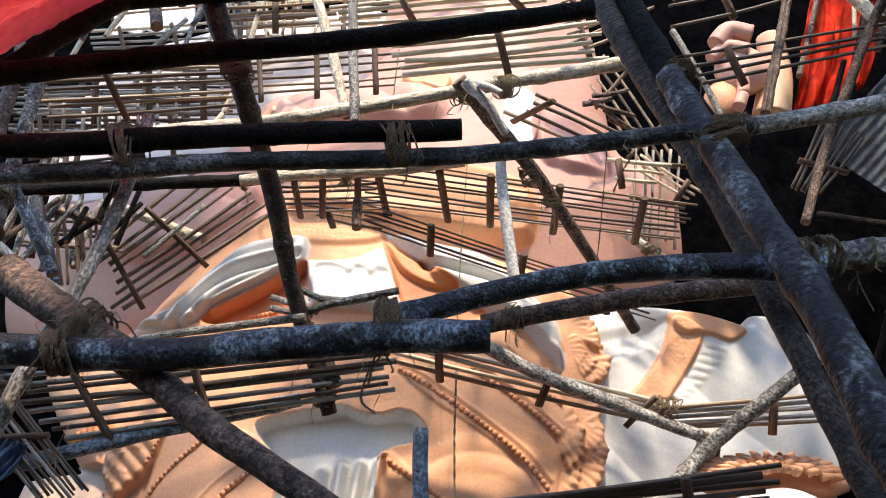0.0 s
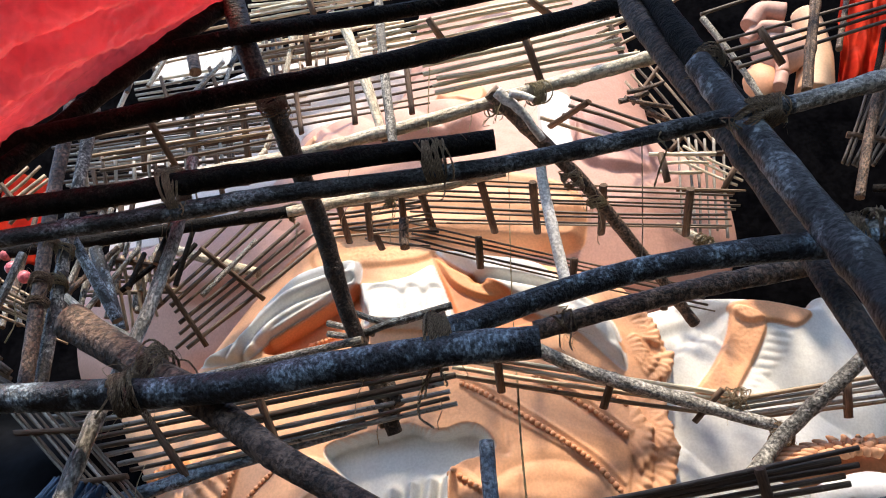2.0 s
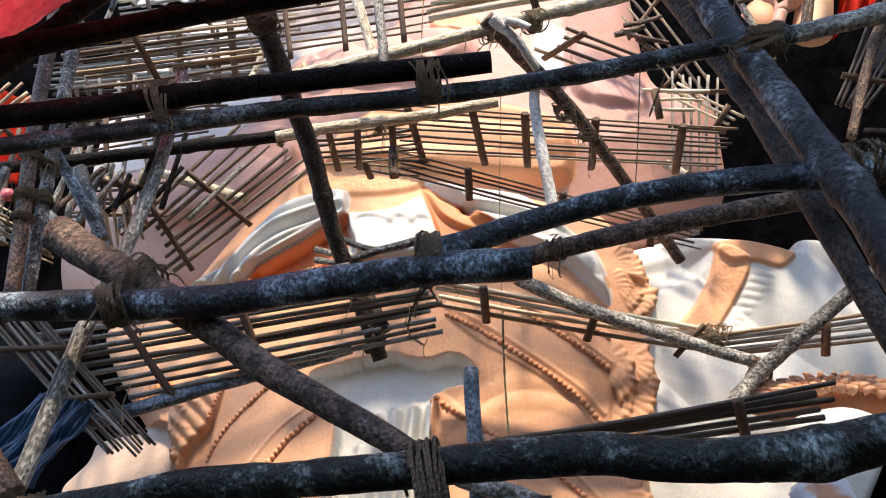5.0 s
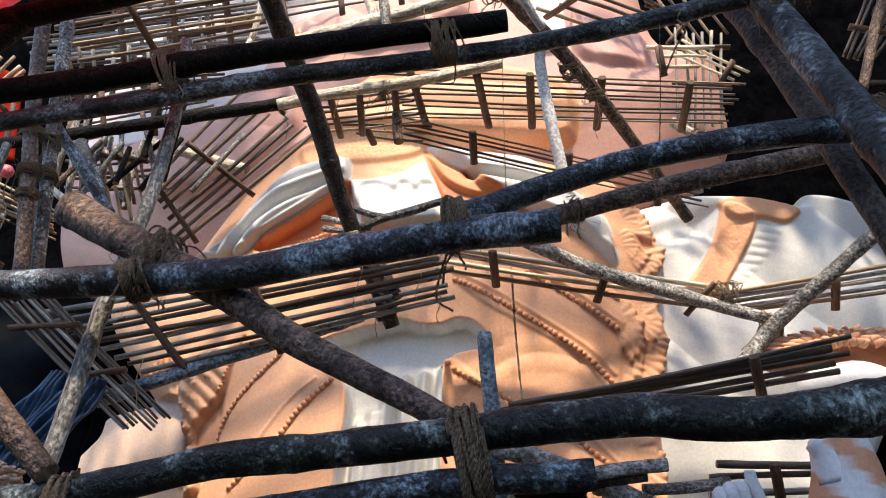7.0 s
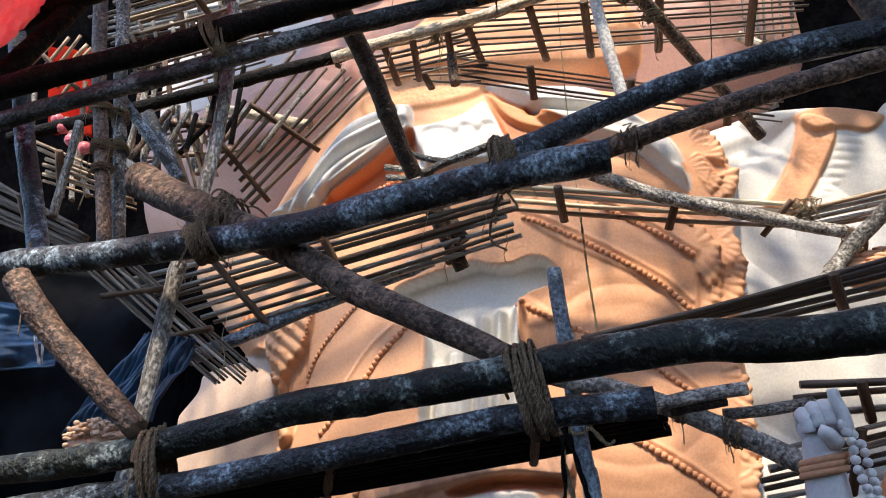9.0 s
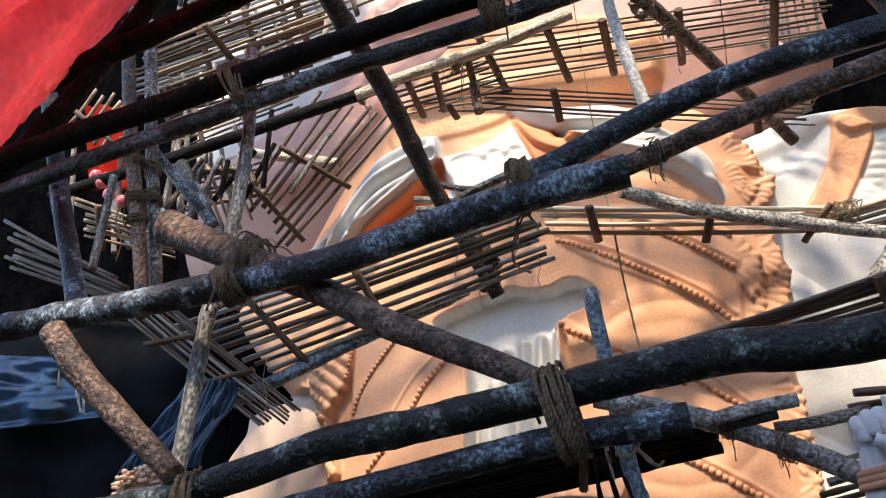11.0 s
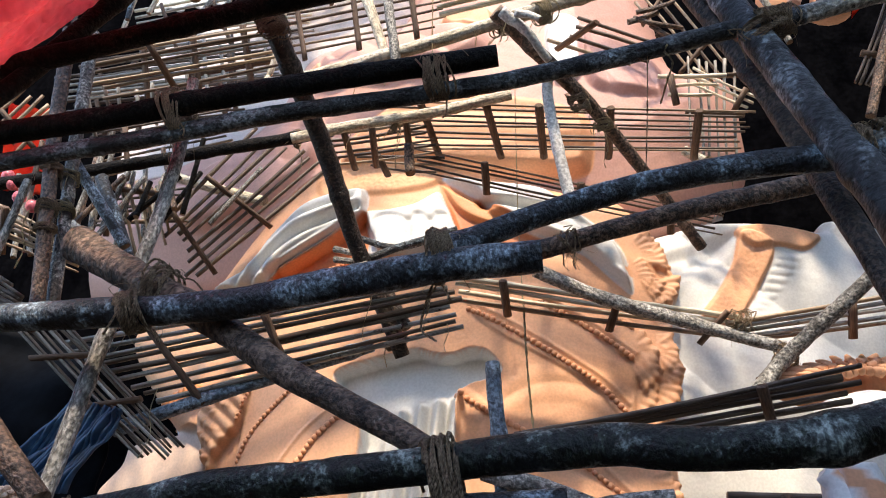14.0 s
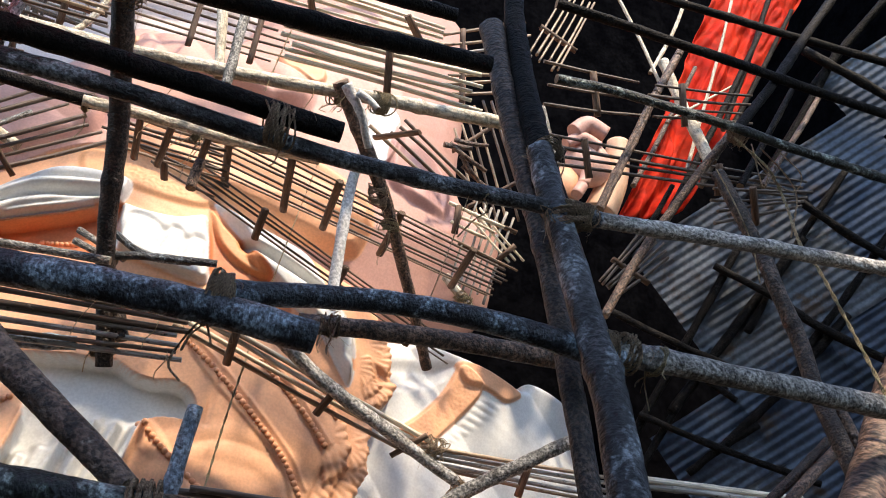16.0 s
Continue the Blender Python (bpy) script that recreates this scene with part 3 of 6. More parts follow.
pole([(-0.665, 3.700, 6.237), (-0.607, 3.700, 5.500), (-0.545, 3.700, 4.793)], 0.03, 0.03, GREY, label="short grey wooden stake on the platform")
pole([(-0.105, 4.300, 3.110), (-0.103, 4.300, 2.883), (-0.089, 4.300, 2.626), (-0.082, 4.300, 2.218), (-0.068, 4.300, 2.030), (-0.053, 4.300, 1.808), (-0.02, 4.3, 0.0)], 0.042, 0.048, BLUEWOOD, label="bluish grey wooden stake")
pole([(-2.372, 4.500, 2.921), (-1.843, 4.500, 3.070), (-1.409, 4.500, 3.194), (-0.818, 4.500, 3.341)], 0.045, 0.042, BLUEWOOD, label="bluish grey pole that carries the bamboo platform")
pole([(0.193, 4.500, 3.774), (0.695, 4.700, 3.595), (1.224, 4.850, 3.463), (1.687, 4.900, 3.299)], 0.045, 0.04, ASH, label="spotted grey pole that carries bamboo canes")
pole([(1.417, 4.800, 2.989), (1.652, 4.800, 3.221), (1.966, 4.600, 3.440), (2.332, 4.400, 3.701)], 0.05, 0.042, GREY, label="grey wooden brace lashed to the cane platform")
pole([(1.650, 4.900, 3.213), (1.491, 4.850, 3.072)], 0.05, 0.05, GREY, label="stub of a grey wooden pole")

# ---- bamboo platforms ----
platform((-0.649, 4.250, 4.985), (-0.607, 4.800, 4.974), (1.623, 4.300, 4.672), (1.659, 4.800, 4.714), 9, 0.0105, (0.08, 0.27, 0.42, 0.62, 0.86), MIXED, cleat_r=0.022)
platform((-0.581, 4.750, 4.934), (-0.577, 4.900, 4.855), (1.477, 4.950, 4.313), (1.473, 5.050, 4.225), 5, 0.0105, (0.24, 0.56, 0.85), MIXED, cleat_r=0.022)
platform((-2.387, 4.750, 4.492), (-2.245, 5.050, 4.178), (-1.793, 4.750, 5.207), (-1.242, 5.050, 5.104), 8, 0.0165, (0.11, 0.51), MIXED, label="fanned bamboo canes tied with battens")
platform((-2.660, 4.300, 3.406), (-2.137, 4.500, 3.074), (-0.346, 4.100, 3.595), (-0.225, 4.300, 3.338), 9, 0.0185, ((0.24, 0.13), (0.54, 0.45)), (CANE_GREY, CANE_GREY, CANE_GREY, CANE_DARK), cleat_r=0.026)
platform((-3.054, 4.150, 3.606), (-2.670, 4.150, 3.553), (-2.111, 4.400, 2.685), (-1.853, 4.400, 2.738), 10, 0.011, (0.3, 0.62), (CANE_DARK, CANE_DARK, CANE_GREY), label="bundle of dark canes across the platform")
platform((-0.385, 4.600, 3.843), (-0.345, 4.800, 3.758), (1.484, 4.900, 3.540), (1.382, 5.000, 3.446), 4, 0.019, (0.2, 0.58, 0.93), MIXED_LIGHT)
platform((1.417, 4.900, 3.499), (1.415, 5.000, 3.400), (2.878, 4.900, 3.660), (2.867, 5.000, 3.513), 5, 0.019, (0.5,), MIXED_LIGHT)
platform((-0.058, 4.100, 2.634), (0.079, 4.300, 2.608), (1.675, 4.000, 2.854), (1.711, 4.200, 2.745), 5, 0.022, (0.75,), CANE_DARK)
platform((-2.501, 4.500, 2.179), (-2.651, 4.800, 2.040), (0.413, 4.500, 2.351), (0.372, 4.800, 2.237), 7, 0.034, (0.35, 0.75), NEAR_BLACK, label="near-black bamboo platform under the lower beams")
platform((-2.775, 3.900, 5.304), (-2.697, 4.200, 5.215), (-1.412, 3.900, 5.431), (-1.409, 4.200, 5.362), 6, 0.015, (0.4,), MIXED)
platform((1.629, 3.900, 5.614), (1.741, 4.000, 5.471), (3.984, 3.900, 6.218), (4.006, 4.000, 6.145), 4, 0.014, (0.12, 0.62), CANE_DARK)
platform((1.032, 4.400, 2.349), (1.080, 4.600, 2.227), (1.721, 4.400, 2.321), (1.766, 4.600, 2.216), 3, 0.024, (0.46,), (CANE_DARK, CANE_GREY))
platform((0.879, 4.400, 2.032), (0.778, 4.600, 1.822), (1.679, 4.400, 2.153), (1.695, 4.600, 1.932), 6, 0.02, (0.5,), (CANE_DARK, CANE_DARK, CANE_GREY))

platform((-1.197, 4.350, 4.839), (-1.195, 4.700, 4.833), (-0.429, 4.350, 4.887), (-0.467, 4.700, 4.862), 6, 0.012, (0.25, 0.5, 0.8), MIXED, label="short dark canes crowded by the leaning pole", cleat_r=0.02)
platform((-1.028, 4.750, 4.923), (-0.979, 4.850, 4.907), (-0.375, 4.800, 4.884), (-0.386, 4.900, 4.813), 3, 0.011, (0.3,), MIXED, label="short dark canes crowded by the leaning pole")

# ---- lashings ----
lashing((-0.155, 2.220, 2.708), (1, 0, 0.2), 0.058, 0.085, 9, rr=0.0064, tall=1.2, tail=8, loose=0.45)
lashing((-0.178, 2.220, 2.703), (1, 0, 0.1), 0.060, 0.050, 5, rr=0.0064, tall=1.3, tail=5, loose=0.5)
lashing((-1.161, 2.260, 2.610), (1, 0, 0.15), 0.057, 0.105, 10, rr=0.0062, tail=10, loose=0.4)
lashing((-0.174, 2.340, 3.518), (1, 0, 0.1), 0.06, 0.09, 14, tall=1.4)
lashing((-1.186, 2.380, 3.501), (1, 0, 0.1), 0.07, 0.07, 10, tall=1.5)
lashing((-0.154, 2.090, 1.980), (1, 0, 0.15), 0.060, 0.115, 10, rr=0.0072, tall=1.85, tail=4, loose=0.2)
lashing((-1.206, 2.130, 1.887), (1, 0, 0.1), 0.056, 0.090, 9, rr=0.0068, tall=1.75, tail=6, loose=0.3)
lashing((1.030, 2.270, 3.560), (1, 0, 0.15), 0.046, 0.15, 14, tall=1.1)
lashing((1.126, 2.150, 2.932), (1, 0, -0.1), 0.056, 0.05, 5, rr=0.006)
lashing((1.208, 2.150, 2.943), (1, 0, -0.1), 0.056, 0.04, 4, rr=0.006)
lashing((0.298, 3.000, 3.139), (1, 0, 0.3), 0.036, 0.09, 6)
lashing((-2.293, 3.300, 3.822), (0, 0, 1), 0.05, 0.16, 8)
lashing((-2.254, 3.400, 3.855), (0, 0, 1), 0.045, 0.16, 8)

# ---- tarpaulins and roof ----
TARP = quad((-2.042, 1.100, 4.015), (-0.790, 1.900, 4.498), (-1.306, 2.720, 5.048), (-2.658, 2.500, 3.393))


def tarp_fn(u, v):
    """Slack folds that run along the sheet, with small crinkles."""
    w = noise.noise(Vector((u * 3, v * 3, 0)))
    big = math.sin((v * 5.2 + u * 1.6 + 0.9 * w) * 2 * math.pi * 0.55)
    fold = 0.075 * big + 0.06 * abs(noise.noise(Vector((u * 4 + v * 3, v * 15 - u * 3, 2))))
    crinkle = 0.020 * noise.noise(Vector((u * 45, v * 60, 4))) + 0.004 * noise.noise(Vector((u * 110, v * 120, 4)))
    return TARP(u, v) + Vector((0, -0.35, 1)) * (fold * min(1.0, 8 * u, 8 * (1 - v)) + crinkle)


sheet("red_tarpaulin", tarp_fn, 170, 130, RED, "glossy red plastic tarpaulin roof sheet with creases", "tarpaulin")
pole([(-1.285, 2.720, 5.001), (-1.645, 2.680, 4.547), (-2.138, 2.600, 3.886), (-2.483, 2.550, 3.478)], 0.044, 0.046, NEAR_BLACK, label="dark edge pole of the tarpaulin")

# ---- shed roof beside the scaffold ----
RA = Vector((3.693, 5.069, 5.174))
ridge, across = Vector((0.5913, -0.5898, 0.5500)), Vector((0.6129, -0.1146, -0.7818))
nrm = Vector((-0.5242, -0.7993, -0.2937))
shed = new("shed_roof")
shed.location = RA
tagged(shed, "corrugated grey tin shed roof on wooden purlins, seen from below", "roof", kind="structure")


def tin_sheet(s0, s1, w0, w1, lift, tilt, m):
    v, f = [], []
    n = int((w1 - w0) / 0.013)
    for i in range(n + 1):
        w = w0 + (w1 - w0) * i / n
        h = 0.0065 * math.sin(2 * math.pi * w / 0.076) + lift + tilt * (w - w0)
        for k in range(7):
            s = s0 + (s1 - s0) * k / 6
            v.append(ridge * s + across * w - nrm * (h + 0.012 * noise.noise(Vector((s * 2.1, w * 2.3, lift * 90)))))
    for i in range(n):
        for k in range(6):
            a = 7 * i + k
            f.append((a, a + 1, a + 8, a + 7))
    part("roof_sheet", mesh_of("roof_sheet", v, f, m), shed)


for i in range(7):
    for j in range(5):
        if i == 0 or (i == 1 and j < 2):
            continue
        sa, wa = -1.58 + i * 0.78, -0.95 + j * 0.72
        if wa < -0.5 and sa > 1.6:
            wa -= 0.45
        tin_sheet(sa, sa + 0.86 + rnd.uniform(0, 0.06), wa, wa + 0.78, 0.012 * ((i + j) % 2) + 0.022 * (i % 2), rnd.uniform(-0.02, 0.02), rnd.choice((TIN, TIN, TIN_PALE)))


def roof_bar(a, b, r):
    v, f, u = [], [], []
    a, b, r = Vector(a) - RA, Vector(b) - RA, r * 0.6
    a, b = a.lerp(b, -0.12), a.lerp(b, 1.12)
    tube(v, f, u, smooth_line([a, a.lerp(b, 0.5) + Vector((rnd.uniform(-1, 1), rnd.uniform(-1, 1), rnd.uniform(-1, 1))) * 0.03, b], 0.05), lambda g: r * (1 + 0.06 * math.sin(g * 17)), 10, 0.22, rnd.random() * 9)
    part("purlin", mesh_of("purlin", v, f, NEAR_BLACK, u), shed)


for a, b, r in (
    ((3.370, 5.511, 4.341), (3.821, 4.652, 5.876), 0.061),
    ((3.659, 5.199, 4.677), (4.205, 4.399, 5.880), 0.070),
    ((3.824, 5.299, 4.111), (4.140, 4.970, 4.440), 0.056),
    ((4.039, 5.056, 4.389), (4.575, 4.380, 5.271), 0.065),
    ((4.442, 4.503, 5.174), (4.809, 3.947, 6.030), 0.055),
    ((4.050, 4.696, 5.346), (4.435, 4.028, 6.479), 0.051),
    ((3.892, 4.381, 6.487), (4.259, 3.709, 7.661), 0.063),
    ((4.198, 3.809, 7.497), (4.583, 3.275, 8.262), 0.062),
    ((3.092, 5.283, 5.290), (3.814, 4.939, 4.939), 0.053),
    ((3.477, 5.342, 4.443), (4.471, 4.821, 4.086), 0.048),
    ((3.738, 4.710, 5.697), (4.315, 4.467, 5.329), 0.050),
    ((4.236, 4.502, 5.373), (4.989, 4.163, 4.951), 0.062),
    ((4.235, 4.173, 6.270), (4.911, 3.916, 5.762), 0.056),
    ((4.100, 3.743, 7.682), (4.778, 3.492, 7.154), 0.070),
    ((3.441, 5.610, 3.948), (3.743, 5.075, 4.866), 0.052),
    ((3.457, 5.144, 5.016), (3.928, 4.962, 4.673), 0.044),
):
    roof_bar(a, b, r)

# ---- rack of bars in front of the red cloth ----
pole([(1.346, 3.400, 6.368), (2.090, 3.350, 6.412), (2.799, 3.300, 6.439), (4.146, 3.200, 6.495), (4.814, 3.200, 6.597)], 0.036, 0.036, NEAR_BLACK, label="dark wooden bar of the upper rack")
pole([(2.187, 3.500, 7.106), (3.441, 3.400, 7.253), (4.419, 3.300, 7.336), (5.168, 3.300, 7.505)], 0.034, 0.034, NEAR_BLACK, label="dark wooden bar of the upper rack")
pole([(1.314, 3.200, 5.375), (1.780, 3.200, 5.494), (2.579, 3.100, 5.498), (3.082, 3.050, 5.487), (4.321, 3.000, 5.584)], 0.03, 0.034, MOSS, label="mossy wooden bar of the upper rack")
pole([(4.169, 3.400, 8.314), (3.345, 3.350, 6.770), (2.749, 3.300, 5.699)], 0.042, 0.036, NEAR_BLACK, label="dark slanting rack pole lashed to the bars")
pole([(2.699, 3.300, 5.648), (2.507, 3.500, 5.245), (2.286, 3.700, 4.755), (2.069, 3.800, 4.206)], 0.032, 0.028, BROWN, label="brown slanting rack pole lashed to the bars")
pole([(2.765, 3.900, 7.163), (2.509, 3.900, 6.478), (2.239, 3.900, 5.682), (2.048, 3.900, 5.109)], 0.034, 0.034, BROWN, label="brown upright pole of the rack")
pole([(2.801, 4.200, 7.335), (2.952, 4.100, 6.684), (3.085, 4.000, 6.107)], 0.045, 0.05, PALE, label="pale peeled log with a sawn end")
pole([(2.362, 4.400, 8.345), (2.627, 4.350, 7.736), (2.826, 4.300, 7.148)], 0.016, 0.016, PALE, label="thin pale stick leaning on the rack")
pole([(3.577, 4.400, 7.041), (4.000, 4.400, 8.366), (4.476, 4.400, 9.889)], 0.028, 0.028, NEAR_BLACK, label="dark upright stick before the red cloth")
pole([(3.455, 4.600, 9.371), (3.184, 4.600, 8.365), (2.917, 4.600, 7.631)], 0.02, 0.02, PALE, label="pale stick leaning on the rack")
pole([(1.668, 4.200, 6.182), (1.838, 4.200, 5.610), (1.946, 4.200, 5.118)], 0.024, 0.022, GREY, label="grey upright stick behind the post")
platform((2.389, 3.800, 6.465), (2.508, 3.900, 6.256), (3.329, 3.700, 6.739), (3.336, 3.800, 6.523), 4, 0.013, (0.3,), CANE_DARK)
platform((1.505, 3.800, 6.193), (1.557, 3.900, 5.922), (2.286, 3.800, 6.397), (2.456, 3.900, 6.261), 3, 0.014, (0.5,), CANE_DARK)
platform((1.551, 4.300, 6.880), (1.805, 4.300, 6.741), (1.811, 4.300, 7.797), (2.107, 4.300, 7.817), 6, 0.014, (0.4,), CANE, label="fanned bamboo canes in the upper corner")
platform((2.750, 3.600, 5.424), (2.968, 3.800, 5.315), (3.713, 3.600, 5.798), (3.788, 3.800, 5.827), 4, 0.014, (0.4,), CANE_DARK)
platform((2.356, 4.400, 4.892), (2.550, 4.400, 4.864), (2.674, 4.300, 5.485), (2.930, 4.300, 5.317), 7, 0.014, (0.4,), CANE_DARK, label="fanned bamboo canes beside the post")
sheet("red_cloth", lambda u, v: quad((2.751, 4.900, 5.899), (3.424, 4.900, 6.310), (5.397, 4.700, 10.846), (3.892, 4.700, 9.874))(u, v) + Vector((0, -0.10 * abs(math.sin(u * 7 + v * 3 + 2 * noise.noise(Vector((u * 2, v * 4, 6))))) - 0.12 * abs(noise.noise(Vector((u * 6 + v * 9, v * 5 - u * 5, 1)))), 0)), 60, 90, REDCLOTH, "hanging bright red cloth with creases behind the rack", "cloth")
lashing((2.684, 3.200, 5.559), (1, 0, -0.2), 0.05, 0.14, 12, m=ROPE, tail=14)
cord([(2.485, 3.000, 5.275), (2.731, 3.000, 5.128), (2.835, 3.000, 4.900), (2.505, 2.600, 4.223), (2.508, 2.500, 3.990), (2.554, 2.400, 3.608), (2.572, 2.300, 3.265), (2.680, 2.300, 3.043)], 0.009, ROPE_PALE, "pale yellow rope hanging from the rack")
cord([(2.528, 3.000, 5.272), (2.766, 3.000, 5.051), (2.914, 3.000, 5.025), (2.992, 3.000, 5.201), (2.838, 3.000, 5.322)], 0.005, ROPE, "loose loop of brown cord")
lashing((1.355, 2.180, 2.975), (1, 0, -0.1), 0.05, 0.02, 3, m=ROPE_PALE, rr=0.005, tail=4)

# ---- hanging cords ----
cord([(0.179, 4.900, 5.606), (0.122, 4.900, 4.494), (0.103, 4.900, 3.723)], 0.004, ROPE_PALE, "thin plumb cord hanging before the statue")
cord([(0.106, 4.900, 3.743), (0.098, 4.900, 3.289), (0.105, 4.900, 2.845)], 0.0075, ROPE_PALE, "twisted rope end of the plumb cord")
cord([(0.606, 2.330, 3.555), (0.551, 2.330, 3.193), (0.516, 2.330, 2.988)], 0.0022, ROPE, "thin cord hanging from the beam")
cord([(0.002, 4.220, 2.440), (-0.046, 4.220, 2.397), (-0.099, 4.220, 2.308), (-0.122, 4.220, 2.200), (-0.054, 4.220, 2.188), (-0.009, 4.220, 2.236), (-0.025, 4.220, 2.249)], 0.013, ROPE_PALE, "pale yellow rope looped round the stake")
cord([(-0.023, 4.200, 2.211), (0.007, 4.200, 2.175), (0.036, 4.200, 2.133), (0.067, 4.200, 2.114), (0.086, 4.200, 2.134)], 0.013, ROPE_PALE, "pale yellow rope end with a knot")
cord([(-0.168, 4.220, 2.313), (-0.168, 4.220, 2.198), (-0.168, 4.220, 2.028), (-0.149, 4.220, 1.890), (-0.141, 4.220, 1.803)], 0.013, ROPE_PALE, "pale yellow rope hanging beside the stake")
cord([(-0.159, 4.200, 2.222), (-0.111, 4.200, 2.077), (-0.082, 4.200, 1.937), (-0.063, 4.200, 1.813)], 0.010, NEAR_BLACK, "dark cord hanging down along the stake")
cord([(-0.310, 3.700, 5.411), (-0.322, 3.700, 5.116), (-0.327, 3.700, 4.859)], 0.004, ROPE_PALE, "thin pale cord hanging from a cane")
cord([(0.675, 2.300, 3.543), (0.654, 2.300, 3.504), (0.676, 2.300, 3.456), (0.723, 2.600, 3.620), (0.726, 2.800, 3.657)], 0.004, ROPE_PALE, "thin pale tie of cord round the beam")

for p, q in (((-0.929, 4.200, 4.764), (-0.951, 4.200, 4.575)), ((-0.599, 4.200, 4.780), (-0.631, 4.200, 4.404)), ((0.685, 4.200, 4.463), (0.666, 4.200, 4.278)), ((-0.333, 4.150, 3.303), (-0.347, 4.150, 3.135)),
             ((-0.757, 4.150, 3.578), (-0.811, 4.150, 3.241)), ((-0.433, 4.150, 3.454), (-0.461, 4.150, 3.284)), ((-0.731, 4.200, 4.745), (-0.756, 4.200, 4.566)), ((-0.815, 3.750, 4.774), (-0.817, 3.750, 4.534)), ((-0.069, 3.680, 5.020), (-0.068, 3.680, 4.746))):
    p, q = Vector(p), Vector(q)
    cord([p, p.lerp(q, 0.35) + Vector((0.012, -0.01, 0)), p.lerp(q, 0.7) + Vector((-0.012, 0.01, 0)), q], 0.0028, rnd.choice((ROPE, ROPE_PALE)), "frayed end of thin string hanging from the canes")

cord([(-0.087, 2.050, 1.855), (-0.094, 2.050, 1.790), (-0.094, 2.050, 1.736), (-0.109, 2.050, 1.659)], 0.006, NEAR_BLACK, "dark knotted cord hanging from the lower lashing")
cord([(-0.070, 2.050, 1.855), (-0.062, 2.050, 1.798), (-0.053, 2.050, 1.743), (-0.038, 2.050, 1.662)], 0.006, NEAR_BLACK, "dark knotted cord hanging from the lower lashing")
cord([(0.323, 2.950, 3.176), (0.313, 2.950, 3.074), (0.301, 2.950, 3.020), (0.308, 2.950, 2.986)], 0.004, ROPE, "loose bit of string hanging from the scaffold")
cord([(0.101, 4.850, 3.706), (0.108, 4.850, 3.677), (0.105, 4.850, 3.614)], 0.005, ROPE, "loose bit of string hanging from the scaffold")
cord([(-1.991, 4.200, 3.055), (-2.018, 4.200, 2.922), (-1.997, 4.200, 2.787), (-2.044, 4.200, 2.662)], 0.003, ROPE_PALE, "loose bit of string hanging from the scaffold")
cord([(-1.992, 2.600, 2.497), (-1.971, 2.600, 2.420), (-1.952, 2.600, 2.380), (-1.955, 2.600, 2.461)], 0.006, WHITEP, "loose bit of string hanging from the scaffold")
cord([(2.414, 3.100, 5.057), (2.534, 3.100, 4.837), (2.638, 3.100, 4.579), (2.675, 3.100, 4.310)], 0.005, ROPE_PALE, "loose rope end hanging from the rack")
cord([(2.680, 3.000, 5.286), (2.862, 3.000, 5.141), (2.931, 3.000, 4.987), (2.749, 2.900, 4.543)], 0.006, ROPE, "loose rope end hanging from the rack")
cord([(2.615, 3.000, 5.289), (2.673, 3.000, 4.963), (2.740, 3.000, 5.132)], 0.005, ROPE, "loose rope end hanging from the rack")

# ---- left corner ----
sheet("black_sheet", lambda u, v: quad((-5.862, 4.600, 4.307), (-2.452, 4.600, 3.466), (-2.380, 4.400, 2.378), (-5.094, 4.400, 2.403))(u, v) + Vector((0, 0.06 * math.sin(u * 17 + v * 6) + 0.05 * noise.noise(Vector((u * 8, v * 5, 0))), 0)), 50, 30, BLACKPLASTIC, "creased black plastic sheet hanging under the platform", "plastic sheet")
sheet("blue_tarpaulin", lambda u, v: quad((-2.568, 4.300, 3.052), (-2.237, 4.300, 2.976), (-2.417, 4.200, 2.495), (-2.974, 4.200, 2.489))(u, v) + Vector((0.02 * math.sin(v * 5), 0.025 * math.sin(u * 19 + v * 7 + 3 * noise.noise(Vector((u * 3, v * 4, 5)))) + 0.012 * math.sin(u * 95 + 4 * noise.noise(Vector((u * 9, v * 2, 3)))) + 0.05 * noise.noise(Vector((u * 9, v * 3, 1))), 0)), 160, 40, BLUE, "folded dark blue plastic tarpaulin", "tarpaulin")
sheet("blue_tarpaulin", lambda u, v: quad((-4.169, 4.200, 3.490), (-3.203, 4.200, 3.285), (-3.058, 4.200, 2.878), (-4.060, 4.200, 2.961))(u, v) + Vector((0, 0.03 * math.sin(v * 13 + u * 3 + 4 * noise.noise(Vector((u * 3, v * 3, 2)))) + 0.05 * noise.noise(Vector((u * 4, v * 7, 3))), 0)), 50, 40, BLUE, "dark blue plastic tarpaulin with wrinkles", "tarpaulin")
sheet("red_cloth", lambda u, v: quad((-4.039, 5.100, 5.169), (-3.621, 5.100, 5.040), (-3.565, 4.900, 5.738), (-3.990, 4.900, 5.884))(u, v) + Vector((0, 0.03 * math.sin(u * 12), 0)), 24, 24, REDCLOTH, "red cloth hanging behind a bamboo platform", "cloth")
platform((-3.680, 4.400, 5.307), (-3.486, 4.500, 5.037), (-3.457, 4.400, 5.565), (-3.244, 4.500, 5.336), 6, 0.015, (0.3,), CANE)
platform((-3.376, 4.200, 4.447), (-3.477, 4.400, 4.286), (-2.727, 4.400, 4.117), (-2.880, 4.600, 4.065), 7, 0.014, (0.2,), CANE)
platform((-3.356, 3.600, 3.980), (-3.489, 3.800, 3.801), (-2.542, 3.600, 3.424), (-2.522, 3.800, 3.299), 7, 0.016, (0.5,), CANE_DARK)
